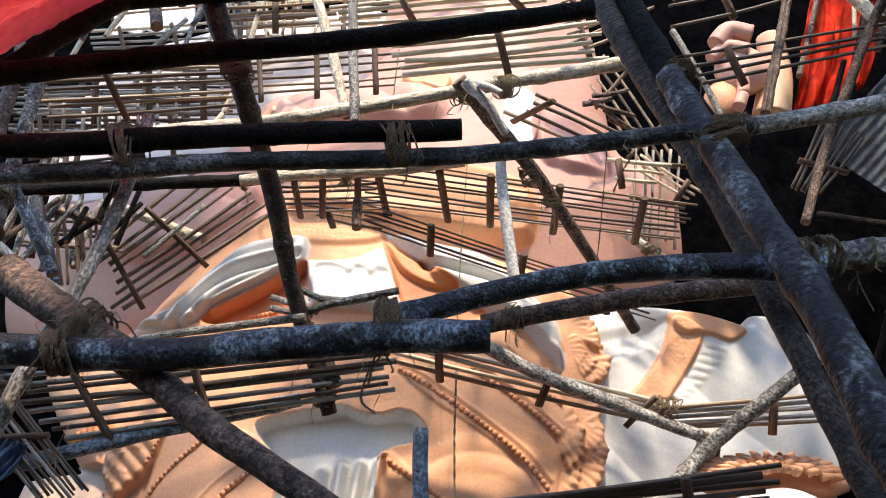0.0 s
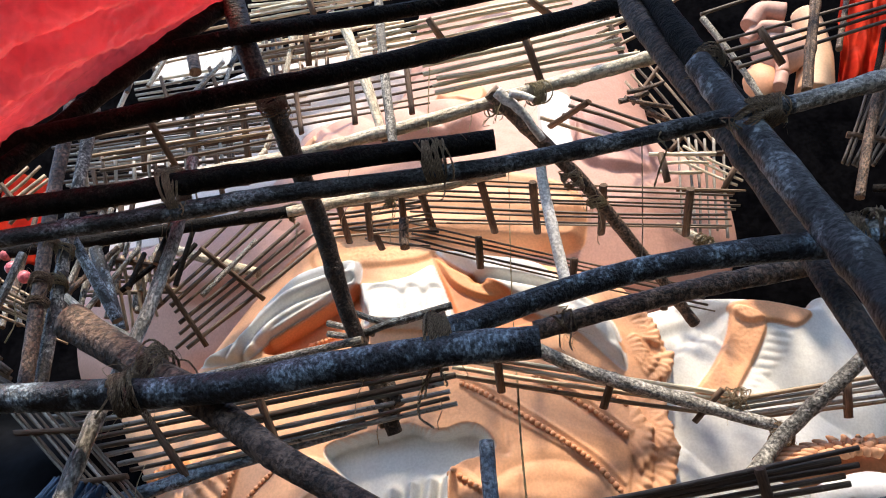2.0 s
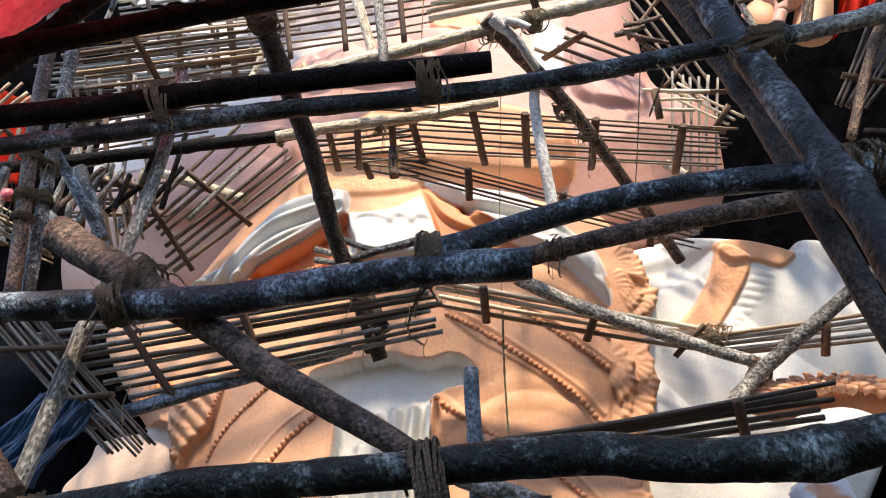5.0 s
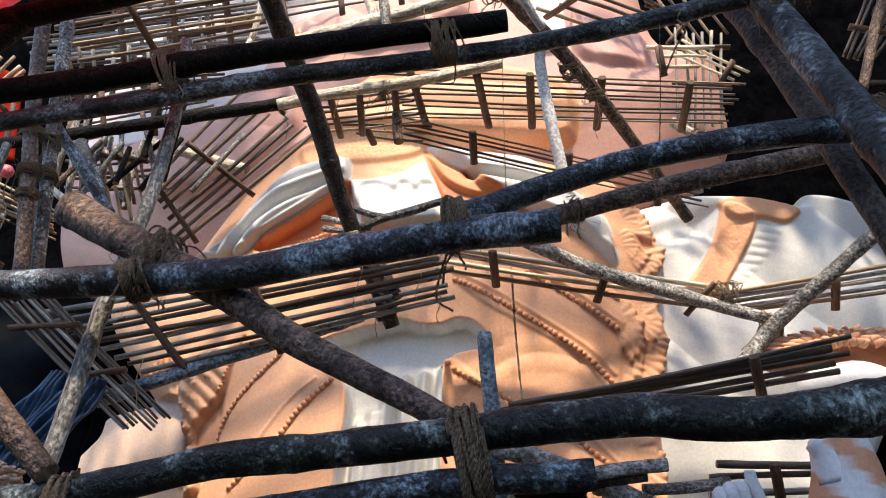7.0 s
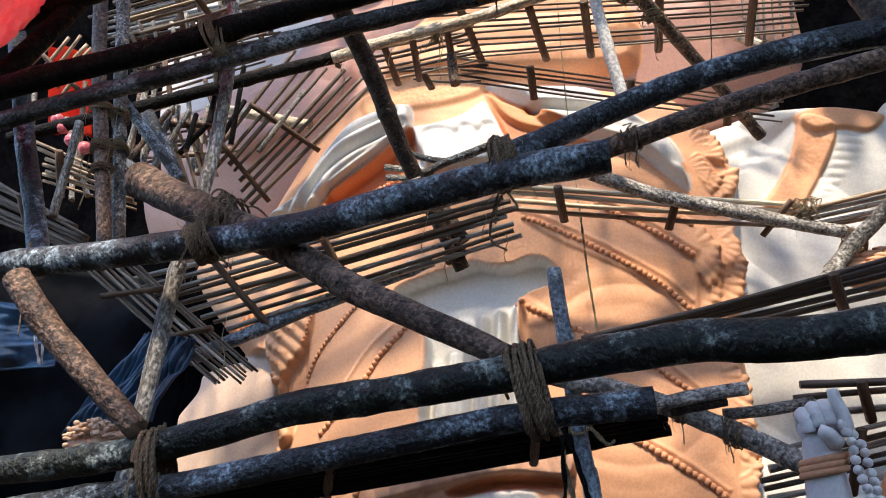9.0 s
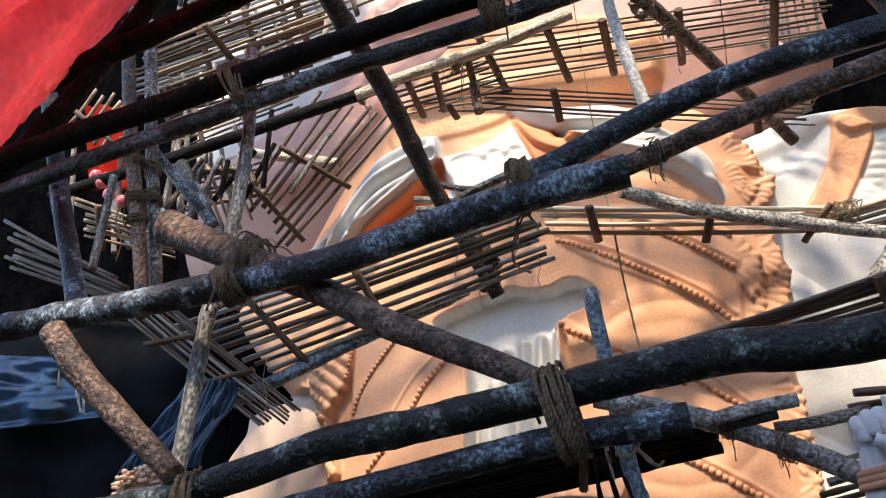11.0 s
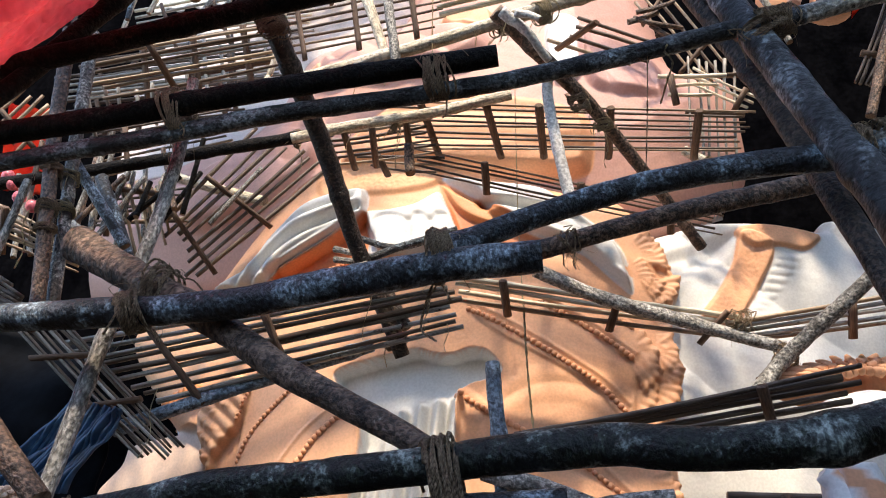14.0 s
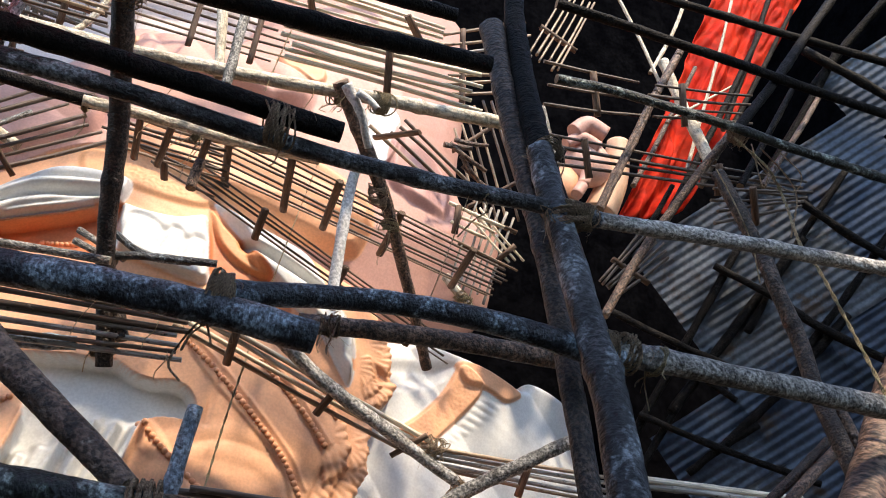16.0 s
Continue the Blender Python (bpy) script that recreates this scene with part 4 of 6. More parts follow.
platform((-2.696, 4.600, 4.778), (-2.389, 4.600, 4.720), (-2.598, 4.800, 4.290), (-2.356, 4.800, 4.386), 6, 0.014, (0.05,), CANE, label="upright bamboo canes tied in a row")
pole([(-2.665, 5.200, 5.225), (-2.320, 5.200, 5.082), (-1.824, 5.200, 4.875)], 0.04, 0.04, PALE, label="pale peeled pole behind the canes")
pole([(-2.467, 4.000, 4.399), (-2.181, 4.000, 3.783)], 0.04, 0.034, label="dark slanting pole of the scaffold")
pole([(-2.547, 3.900, 4.022), (-2.336, 3.900, 3.854), (-2.051, 3.900, 3.687)], 0.022, 0.02, PALE, label="thin peeled stick among the canes")


def ball(c, r, m, name, label, category, group=""):
    v, f = [], []
    for j in range(9):
        th = math.pi * j / 8
        for k in range(12):
            a = 2 * math.pi * k / 12
            q = 1 + 0.06 * noise.noise(Vector((math.cos(a) * 2, math.sin(a) * 2, th * 2 + c[0] * 9)))
            v.append(Vector((math.sin(th) * math.cos(a), math.sin(th) * math.sin(a), math.cos(th))) * r * q)
    for j in range(8):
        for k in range(12):
            a, b = j * 12 + k, j * 12 + (k + 1) % 12
            f.append((a, b, b + 12, a + 12))
    return thing(name, mesh_of(name, v, f, m), label, category, group, at=c)


PINKP = mat("pink_plastic", (0.62, 0.13, 0.16), 0.35, col2=(0.70, 0.22, 0.24), scale=6, bump=0.2, uv=False)
for q in ((-3.290, 4.300, 4.616), (-3.179, 4.250, 4.469), (-3.107, 4.300, 4.423), (-3.380, 4.350, 4.726)):
    ball(q, 0.045, PINKP, "pink_ball", "small pink plastic ball lying on the platform", "ball", "pink balls")

# ---- upper platforms and clutter ----
platform((-0.387, 3.900, 5.635), (-0.308, 4.050, 5.517), (0.945, 3.700, 5.695), (1.034, 3.900, 5.552), 5, 0.019, (0.55,), CANE_PALE)
platform((-0.808, 3.900, 6.004), (-0.784, 4.000, 5.946), (0.642, 3.800, 6.110), (0.761, 3.900, 6.082), 4, 0.017, (0.35, 0.85), CANE_PALE)
platform((-1.756, 4.200, 6.747), (-1.732, 4.300, 6.678), (-0.821, 4.100, 6.716), (-0.837, 4.200, 6.639), 4, 0.016, (0.5,), CANE_PALE)
platform((-1.835, 4.500, 6.645), (-1.806, 4.600, 6.548), (-0.919, 4.400, 6.647), (-0.933, 4.500, 6.528), 4, 0.016, (0.5,), CANE)
platform((-3.194, 4.600, 6.020), (-3.230, 4.800, 5.747), (-1.549, 4.500, 6.071), (-1.561, 4.800, 5.805), 8, 0.015, (0.3, 0.55, 0.8), (CANE_GREY, CANE_DARK))
platform((-2.487, 4.900, 6.334), (-1.875, 4.900, 6.360), (-2.422, 5.100, 5.723), (-1.840, 5.100, 5.903), 6, 0.016, (0.4,), (CANE_GREY, CANE_DARK), label="upright bamboo canes tied in a row")
platform((-3.176, 4.700, 5.720), (-2.353, 4.700, 5.777), (-3.159, 4.900, 5.418), (-2.387, 4.900, 5.510), 7, 0.016, (0.5,), (CANE_GREY, CANE_DARK), label="upright bamboo canes tied in a row")
platform((-1.953, 5.000, 7.381), (-1.163, 5.000, 7.581), (-1.851, 5.000, 6.858), (-1.186, 5.000, 6.845), 6, 0.016, (0.5,), CANE, label="upright bamboo canes tied in a row")
pole([(-1.783, 4.600, 5.439), (-1.638, 4.600, 5.759), (-1.511, 4.500, 6.771)], 0.024, 0.022, PALE, label="thin peeled stick leaning on the canes")
pole([(-2.536, 4.600, 7.234), (-2.356, 4.600, 6.518)], 0.05, 0.05, BROWN, label="short brown stump above the platform")
lashing((-0.630, 3.780, 4.962), (0, 0, 1), 0.045, 0.07, 9, m=ROPE_PALE)
lashing((0.105, 3.680, 5.023), (1, 0, 0.2), 0.055, 0.12, 12, m=ROPE_PALE)
lashing((0.352, 3.660, 5.069), (1, 0, 0.2), 0.06, 0.10, 10, m=ROPE_PALE, tail=14)
lashing((0.535, 4.050, 4.685), (0.3, 0.4, -0.9), 0.05, 0.14, 10)
lashing((0.689, 4.200, 4.595), (0.3, 0.4, -0.9), 0.048, 0.05, 5, m=ROPE_PALE)
lashing((-1.042, 2.900, 4.449), (0.3, 0.2, -0.9), 0.066, 0.10, 10, tail=16)
lashing((-1.146, 2.380, 2.755), (1, 0, -0.7), 0.066, 0.09, 8, rr=0.0056, tail=26)
lashing((1.007, 2.270, 3.533), (0.2, 0, -1), 0.070, 0.08, 8, tail=18)
lashing((0.943, 2.420, 3.975), (0.2, 0.1, -1), 0.062, 0.06, 7, tail=6)
lashing((1.435, 4.880, 3.492), (1, 0, -0.2), 0.065, 0.12, 8)
lashing((1.680, 4.900, 3.245), (0.4, 0, 1), 0.065, 0.12, 8, tail=10)
lashing((0.426, 4.200, 2.253), (1, 0, -0.4), 0.056, 0.06, 5, rr=0.005)
lashing((0.650, 4.200, 2.114), (1, 0, -0.4), 0.058, 0.09, 6, rr=0.005)
lashing((-1.243, 2.550, 3.381), (0, 0, 1), 0.034, 0.10, 9, tail=12)
for q in ((-2.315, 3.300, 3.981), (-2.284, 3.300, 3.730), (-2.268, 3.300, 3.602)):
    lashing(q, (0.1, 0, 1), 0.044, 0.05, 6, tail=9)
for q in ((-2.269, 3.400, 3.980), (-2.253, 3.400, 3.769)):
    lashing(q, (-0.1, 0, 1), 0.041, 0.06, 7, m=ROPE_PALE, tail=9)
cord([(-2.335, 3.240, 3.687), (-2.349, 3.240, 3.585), (-2.312, 3.240, 3.468), (-2.336, 3.240, 3.357)], 0.004, ROPE_PALE, "loose pale string hanging from the upright")
lashing((-1.823, 2.300, 2.663), (0, 0, 1), 0.06, 0.10, 9, tail=12)
lashing((-0.647, 4.250, 4.803), (1, 0, 0.1), 0.05, 0.06, 6, m=ROPE_PALE)
lashing((-1.322, 4.280, 4.759), (1, 0, 0.1), 0.05, 0.04, 5, m=ROPE_PALE)
# small sticks by the leaning pole
pole([(-0.872, 4.200, 3.930), (-0.630, 4.200, 3.835), (-0.392, 4.200, 3.877)], 0.02, 0.02, label="short dark stick tied to the leaning pole")
pole([(-0.788, 4.150, 3.747), (-0.622, 4.150, 3.808), (-0.248, 4.100, 3.872)], 0.024, 0.022, label="short dark stick tied to the leaning pole")
pole([(-1.031, 4.300, 3.918), (-0.730, 4.200, 3.775)], 0.02, 0.02, GREY, label="short grey stick end by the pole")
pole([(-1.027, 4.300, 3.840), (-0.763, 4.200, 3.740)], 0.02, 0.02, GREY, label="short grey stick end by the pole")
pole([(-1.789, 4.300, 3.610), (-1.366, 4.200, 3.637), (-0.777, 4.100, 3.684)], 0.026, 0.024, GREY, label="grey cane along the platform edge")
pole([(-0.586, 4.500, 4.788), (-0.583, 4.500, 4.624), (-0.575, 4.500, 4.554)], 0.034, 0.034, BROWN, label="short brown stake below the platform")

# ---- crowded canes high in the scaffold ----
for a, b, c, d, n, r, m in (
        ((-3.978, 5.400, 6.570), (-3.824, 5.500, 6.167), (-1.908, 5.300, 6.562), (-1.928, 5.500, 6.169), 9, 0.016, (CANE_GREY, CANE_DARK)),
        ((-3.538, 5.600, 7.510), (-3.385, 5.700, 7.087), (-1.833, 5.500, 7.632), (-1.618, 5.700, 7.109), 8, 0.016, (CANE_GREY, CANE_DARK, CANE_PALE)),
        ((-2.435, 5.600, 8.107), (-2.336, 5.700, 7.462), (-0.696, 5.500, 8.183), (-0.711, 5.600, 7.475), 8, 0.018, CANE_PALE),
        ((-4.066, 5.900, 8.564), (-3.892, 6.000, 8.115), (-2.280, 5.900, 8.783), (-2.336, 6.000, 8.400), 6, 0.018, CANE),
        ((-2.284, 5.200, 8.396), (-2.222, 5.300, 8.077), (0.354, 5.000, 8.090), (0.336, 5.200, 7.929), 6, 0.018, CANE_PALE),
        ((-3.671, 5.600, 6.228), (-3.759, 5.700, 5.922), (-2.783, 5.600, 6.404), (-2.772, 5.700, 6.084), 6, 0.015, CANE_DARK)):
    platform(a, b, c, d, n, r, (0.2, 0.5, 0.8), m, label="bamboo cane platform high in the scaffold")
for a, b, c, d, n, r in (((-3.518, 5.000, 5.936), (-3.465, 5.100, 5.708), (-1.992, 4.950, 5.947), (-1.961, 5.100, 5.676), 6, 0.014),
                         ((-1.801, 4.900, 6.615), (-1.740, 5.000, 6.179), (-0.415, 4.850, 6.765), (-0.391, 5.000, 6.345), 7, 0.013)):
    platform(a, b, c, d, n, r, (0.15, 0.5, 0.85), MIXED, label="bamboo cane mat high in the scaffold")
for k in range(16):
    g = k / 15
    a = Vector((-3.630, 5.200, 6.431)).lerp(Vector((-1.199, 5.200, 7.501)), g) + Vector((0, rnd.uniform(-0.3, 0.3), rnd.uniform(-0.2, 0.2)))
    b = a + Vector((rnd.uniform(-0.25, 0.35), rnd.uniform(-0.1, 0.1), rnd.uniform(0.4, 0.8)))
    pole([a, a.lerp(b, 0.5), b], 0.022, 0.02, rnd.choice((BARK, GREY, PALE, BROWN, PALE)), label="thin wooden stick wedged among the canes")
for a, b, c, d, n, r in (((-2.993, 4.700, 5.320), (-2.978, 4.800, 4.976), (-1.952, 4.600, 5.336), (-1.987, 4.800, 5.132), 7, 0.013),
                         ((-3.122, 4.900, 4.887), (-3.116, 5.000, 4.668), (-2.294, 4.900, 4.882), (-2.332, 5.000, 4.628), 6, 0.013)):
    platform(a, b, c, d, n, r, (0.2, 0.6), MIXED, label="bamboo cane mat behind the uprights")
for k in range(14):
    a = Vector((-3.065, 4.600, 4.226)).lerp(Vector((-2.067, 4.600, 4.591)), k / 13) + Vector((rnd.uniform(-0.1, 0.1), rnd.uniform(-0.3, 0.2), rnd.uniform(-0.15, 0.1)))
    b = a + Vector((rnd.uniform(-0.2, 0.35), rnd.uniform(-0.1, 0.1), rnd.uniform(0.3, 0.7)))
    pole([a, a.lerp(b, 0.5), b], 0.02, 0.018, rnd.choice((NEAR_BLACK, GREY, BROWN, NEAR_BLACK)), label="thin wooden stick wedged among the canes")
for k in range(9):
    a = Vector((-3.794, 4.900, 4.538)).lerp(Vector((-2.682, 4.900, 4.493)), k / 8) + Vector((rnd.uniform(-0.1, 0.1), rnd.uniform(-0.3, 0.3), rnd.uniform(-0.1, 0.1)))
    b = a + Vector((rnd.uniform(-0.3, 0.3), rnd.uniform(-0.1, 0.1), rnd.uniform(0.4, 0.9)))
    pole([a, a.lerp(b, 0.5), b], 0.022, 0.02, rnd.choice((BARK, GREY, BROWN, GREY)), label="thin wooden stick wedged among the canes")

# canes between the chest and the thick post
for a, b, c, d, n, r, m in (
        ((0.891, 4.700, 7.133), (1.054, 4.900, 6.618), (1.605, 4.600, 7.602), (1.745, 4.800, 6.925), 7, 0.015, MIXED_LIGHT),
        ((1.179, 5.000, 6.423), (1.504, 5.000, 6.870), (1.627, 5.100, 5.441), (2.005, 5.100, 5.839), 6, 0.014, MIXED)):
    platform(a, b, c, d, n, r, (0.2, 0.7), m, label="bamboo canes stacked beside the thick post")
for p, q, r, m in (((2.855, 4.300, 5.589), (4.039, 4.300, 8.548), 0.03, NEAR_BLACK), ((2.691, 4.500, 6.037), (3.369, 4.500, 7.862), 0.024, BROWN), ((3.299, 4.400, 6.237), (4.614, 4.400, 9.369), 0.028, NEAR_BLACK),
                   ((3.010, 4.200, 6.148), (3.673, 4.200, 8.939), 0.016, PALE), ((3.285, 3.900, 5.876), (3.938, 3.900, 7.296), 0.03, NEAR_BLACK), ((3.416, 3.800, 5.863), (4.155, 3.800, 7.247), 0.026, BROWN),
                   ((3.023, 4.400, 6.908), (3.748, 4.400, 7.732), 0.012, CANE_PALE), ((2.543, 4.400, 5.116), (3.012, 4.400, 6.109), 0.024, NEAR_BLACK)):
    p, q = Vector(p), Vector(q)
    pole([p, p.lerp(q, 0.5) + Vector((0.02, 0, 0.02)), q], r, r * 0.9, m, label="thin wooden pole slanting before the red cloth")

platform((0.676, 4.300, 5.599), (0.490, 4.600, 5.685), (1.283, 4.400, 5.331), (1.009, 4.700, 5.500), 4, 0.015, (0.1,), (CANE_DARK, CANE, CANE_DARK), label="dark canes sloping down to the beam")
platform((1.542, 5.050, 5.749), (1.886, 5.050, 5.693), (1.453, 5.150, 4.922), (1.764, 5.150, 4.886), 6, 0.012, (0.12, 0.5), CANE_GREY, label="upright bamboo canes tied in a row")
platform((1.504, 4.950, 5.621), (1.470, 5.000, 5.529), (1.931, 4.950, 5.282), (1.878, 5.000, 5.218), 3, 0.013, (0.8,), MIXED_LIGHT, label="sloping canes tied over upright ones")
platform((1.265, 4.850, 5.459), (1.293, 4.900, 5.332), (1.679, 4.850, 5.420), (1.657, 4.900, 5.299), 3, 0.016, (0.15,), CANE_PALE)
pole([(1.019, 4.500, 5.709), (1.130, 4.500, 5.732), (1.245, 4.500, 5.777)], 0.022, 0.018, BROWN, label="short brown plank piece wedged by the post", name="wood_piece")
pole([(1.057, 4.500, 5.740), (1.220, 4.500, 5.661), (1.416, 4.600, 5.695)], 0.020, 0.016, BROWN, label="short brown plank piece wedged by the post", name="wood_piece")
pole([(1.182, 4.550, 5.706), (1.266, 4.550, 5.608), (1.367, 4.600, 5.576)], 0.020, 0.016, BROWN, label="short brown plank piece wedged by the post", name="wood_piece")
pole([(1.077, 4.450, 5.746), (1.213, 4.450, 5.772), (1.368, 4.500, 5.868)], 0.018, 0.014, BROWN, label="short brown plank piece wedged by the post", name="wood_piece")
pole([(1.222, 4.600, 5.658), (1.335, 4.600, 5.588), (1.451, 4.600, 5.540)], 0.018, 0.014, BROWN, label="short brown plank piece wedged by the post", name="wood_piece")
pole([(1.332, 4.900, 4.832), (1.470, 4.900, 4.713), (1.612, 4.900, 4.597)], 0.036, 0.032, PALE, label="pale pole end wound with cord")
lashing((1.497, 4.900, 4.692), (0.8, 0, -0.5), 0.036, 0.12, 9, m=ROPE_PALE, tail=3)
pole([(-0.808, 4.350, 3.765), (-0.735, 4.400, 3.546), (-0.641, 4.450, 3.271)], 0.044, 0.040, DUSK, label="short brown stub tied to the leaning pole")
pole([(-0.705, 4.300, 3.626), (-0.646, 4.300, 3.496), (-0.579, 4.300, 3.360)], 0.034, 0.034, DUSK, label="short dark stick beside the leaning pole")
lashing((-0.664, 4.440, 3.337), (0.3, 0.1, -0.9), 0.062, 0.05, 7, tail=6)

# plaster smeared on the pole top
pole([(0.102, 3.520, 4.974), (0.251, 3.600, 4.861), (0.361, 3.750, 4.771)], 0.03, 0.022, WHITEP, label="lump of white plaster smeared on a pole", name="plaster_lump", rough=0.5)
pole([(0.178, 3.500, 4.925), (0.266, 3.500, 4.899), (0.321, 3.500, 4.857)], 0.026, 0.02, WHITEP, label="lump of white plaster smeared on a pole", name="plaster_lump", rough=0.5)


# ---- giant idol ----
def catmull(pts, k=8):
    p = np.array(pts, float)
    n = len(p)
    out = []
    for i in range(n):
        a, b, c, d = p[i - 1], p[i], p[(i + 1) % n], p[(i + 2) % n]
        for j in range(k):
            t = j / k
            out.append(0.5 * (2 * b + (c - a) * t + (2 * a - 5 * b + 4 * c - d) * t * t + (3 * b - a - 3 * c + d) * t ** 3))
    return np.array(out)


def inside_distance(poly, X, Z):
    """Signed distance to a closed outline, positive inside."""
    d = np.full(X.shape, 1e9)
    ins = np.zeros(X.shape, bool)
    for (x0, z0), (x1, z1) in zip(poly, np.roll(poly, -1, axis=0)):
        ex, ez = x1 - x0, z1 - z0
        t = np.clip(((X - x0) * ex + (Z - z0) * ez) / (ex * ex + ez * ez + 1e-12), 0, 1)
        d = np.minimum(d, (X - x0 - t * ex) ** 2 + (Z - z0 - t * ez) ** 2)
        if abs(ez) > 1e-12:
            ins ^= ((z0 > Z) != (z1 > Z)) & (X < ex * (Z - z0) / ez + x0)
    return np.where(ins, 1, -1) * np.sqrt(d)


STEP = 0.0108
gx, gz = np.arange(-4.0, 3.4, STEP), np.arange(0.9, 8.4, STEP)
X, Z = np.meshgrid(gx, gz)
H = np.full_like(X, -0.6)
KEEP = np.zeros(X.shape, bool)
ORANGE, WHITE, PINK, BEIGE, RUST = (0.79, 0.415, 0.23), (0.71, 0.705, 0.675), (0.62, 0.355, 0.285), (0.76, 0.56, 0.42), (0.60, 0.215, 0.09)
COL = np.empty(X.shape + (3,))
COL[:] = ORANGE


def layer(pts, height, colour=None, edge=0.08, folds=0.0, freq=8.0, turn=0.0, phase=0.0, puff=0.0, over=False, warp=0.0, reach=0.4):
    """Lays a padded cloth or panel on the figure. over: its height counts from the figure's own depth, not from what it lies on."""
    poly = catmull(pts)
    x0, z0 = poly.min(0) - 0.2
    x1, z1 = poly.max(0) + 0.2
    i0, i1 = np.searchsorted(gx, (x0, x1))
    j0, j1 = np.searchsorted(gz, (z0, z1))
    s = (slice(j0, j1), slice(i0, i1))
    d = inside_distance(poly, X[s], Z[s])
    t = np.clip(d / edge, 0, 1)
    t = t * t * (3 - 2 * t) if not over else np.sqrt(np.clip(1 - (1 - t) ** 2, 0, 1))
    a = radians(turn)
    w = X[s] * math.cos(a) + Z[s] * math.sin(a)
    n = -X[s] * math.sin(a) + Z[s] * math.cos(a)
    w = w + warp * np.sin(n * 3.0)
    body = height + folds * np.abs(np.sin(w * freq + phase)) + puff * np.clip(d, 0, reach)
    if over:
        H[s] = np.where(d > 0, -0.02 + np.maximum(H[s], height - 0.25) * (1 - t) + body * t, H[s])
    else:
        H[s] += t * body
    KEEP[s] |= d > -STEP * 0.5
    if colour:
        k = np.clip((d + STEP * 0.5) / STEP, 0, 1)[..., None]
        COL[s] = COL[s] * (1 - k) + np.array(colour) * k


def ripple(c, r0, r1, amp, freq):
    """Curved folds round a centre."""
    d = np.hypot(X - c[0], Z - c[1])
    k = np.clip((d - r0) / 0.08, 0, 1) * np.clip((r1 - d) / 0.15, 0, 1)
    H[:] += amp * k * np.abs(np.sin(d * freq))


def ridge_line(pts, width, height):
    """A fine raised seam."""
    path = smooth_line([(x, 0, z) for x, z in pts], 0.02)
    P = np.array([(q.x, q.z) for q in path])
    i0, i1 = np.searchsorted(gx, (P[:, 0].min() - 0.1, P[:, 0].max() + 0.1))
    j0, j1 = np.searchsorted(gz, (P[:, 1].min() - 0.1, P[:, 1].max() + 0.1))
    s = (slice(j0, j1), slice(i0, i1))
    d = np.full(X[s].shape, 9.0)
    for x, z in P:
        d = np.minimum(d, np.hypot(X[s] - x, Z[s] - z))
    H[s] += height * np.exp(-(d / width) ** 2)


# white shawl behind the skirt
layer([(0.953, 4.410), (1.086, 4.587), (1.502, 4.734), (1.939, 4.748), (2.538, 4.728), (2.640, 4.840), (2.930, 4.820), (3.180, 4.700), (3.290, 4.313), (3.330, 3.671), (1.879, 1.747), (0.764, 1.831), (0.800, 2.888), (0.764, 3.702)], -0.30, WHITE, 0.10, 0.10, 3.4, 52, 0.6, over=True, warp=0.05)
layer([(0.968, 4.279), (1.307, 4.476), (1.749, 4.630), (1.866, 4.598), (1.658, 4.327), (1.228, 4.090), (1.086, 3.971)], -0.05, None, 0.12)
layer([(1.856, 4.602), (2.063, 4.537), (2.082, 4.403), (1.932, 4.153), (1.790, 3.958), (1.653, 3.769), (1.534, 3.811), (1.410, 3.880), (1.572, 4.085), (1.748, 4.354)], 0.04, ORANGE, 0.03)
layer([(1.805, 4.605), (1.966, 4.674), (2.222, 4.665), (2.510, 4.624), (2.467, 4.527), (2.326, 4.440), (2.141, 4.472), (1.918, 4.459)], 0.04, ORANGE, 0.03)
layer([(2.104, 4.426), (2.313, 4.387), (2.134, 4.140), (1.920, 3.928), (1.708, 3.766), (1.693, 3.810), (1.866, 4.043)], 0.0, None, 0.06, 0.010, 46, 78)
# shoulder and raised arm behind the canes, paled for the overexposed gaps there
layer([(-4.468, 6.544), (-4.289, 7.212), (-4.164, 7.838), (-3.444, 8.251), (-2.714, 8.304), (-1.647, 8.225), (-0.799, 8.336), (-0.458, 7.589), (-1.110, 6.699), (-1.721, 5.994), (-2.344, 5.611), (-3.231, 5.521), (-4.037, 5.680)], -0.42, (0.74, 0.64, 0.60), 0.25, 0.03, 4, 30, puff=0.2, over=True)
# Flesh under the canes, their shade painted in as dark brown.
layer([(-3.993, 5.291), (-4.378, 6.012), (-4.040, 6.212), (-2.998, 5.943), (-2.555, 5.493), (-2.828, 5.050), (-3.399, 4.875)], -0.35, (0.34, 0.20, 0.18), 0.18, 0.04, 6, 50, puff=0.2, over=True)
# torso
layer([(-4.512, 5.227), (-4.192, 5.936), (-3.353, 6.072), (-2.301, 6.164), (-1.887, 6.640), (-1.680, 6.930), (-0.792, 7.201), (-0.435, 8.970), (1.087, 9.778), (1.497, 7.919), (1.62, 6.425), (2.105, 6.304), (2.154, 5.760), (1.979, 5.083), (0.951, 4.587), (-1.685, 4.378), (-3.284, 4.416)], -0.25, PINK, 0.30, puff=0.35, over=True, reach=0.8)
layer([(-2.774, 5.742), (-1.946, 6.056), (-1.502, 5.938), (-1.468, 5.391), (-2.051, 5.019), (-2.646, 5.001), (-2.937, 5.310)], 0.10, (0.64, 0.36, 0.29), 0.15, 0.03, 9, 60)
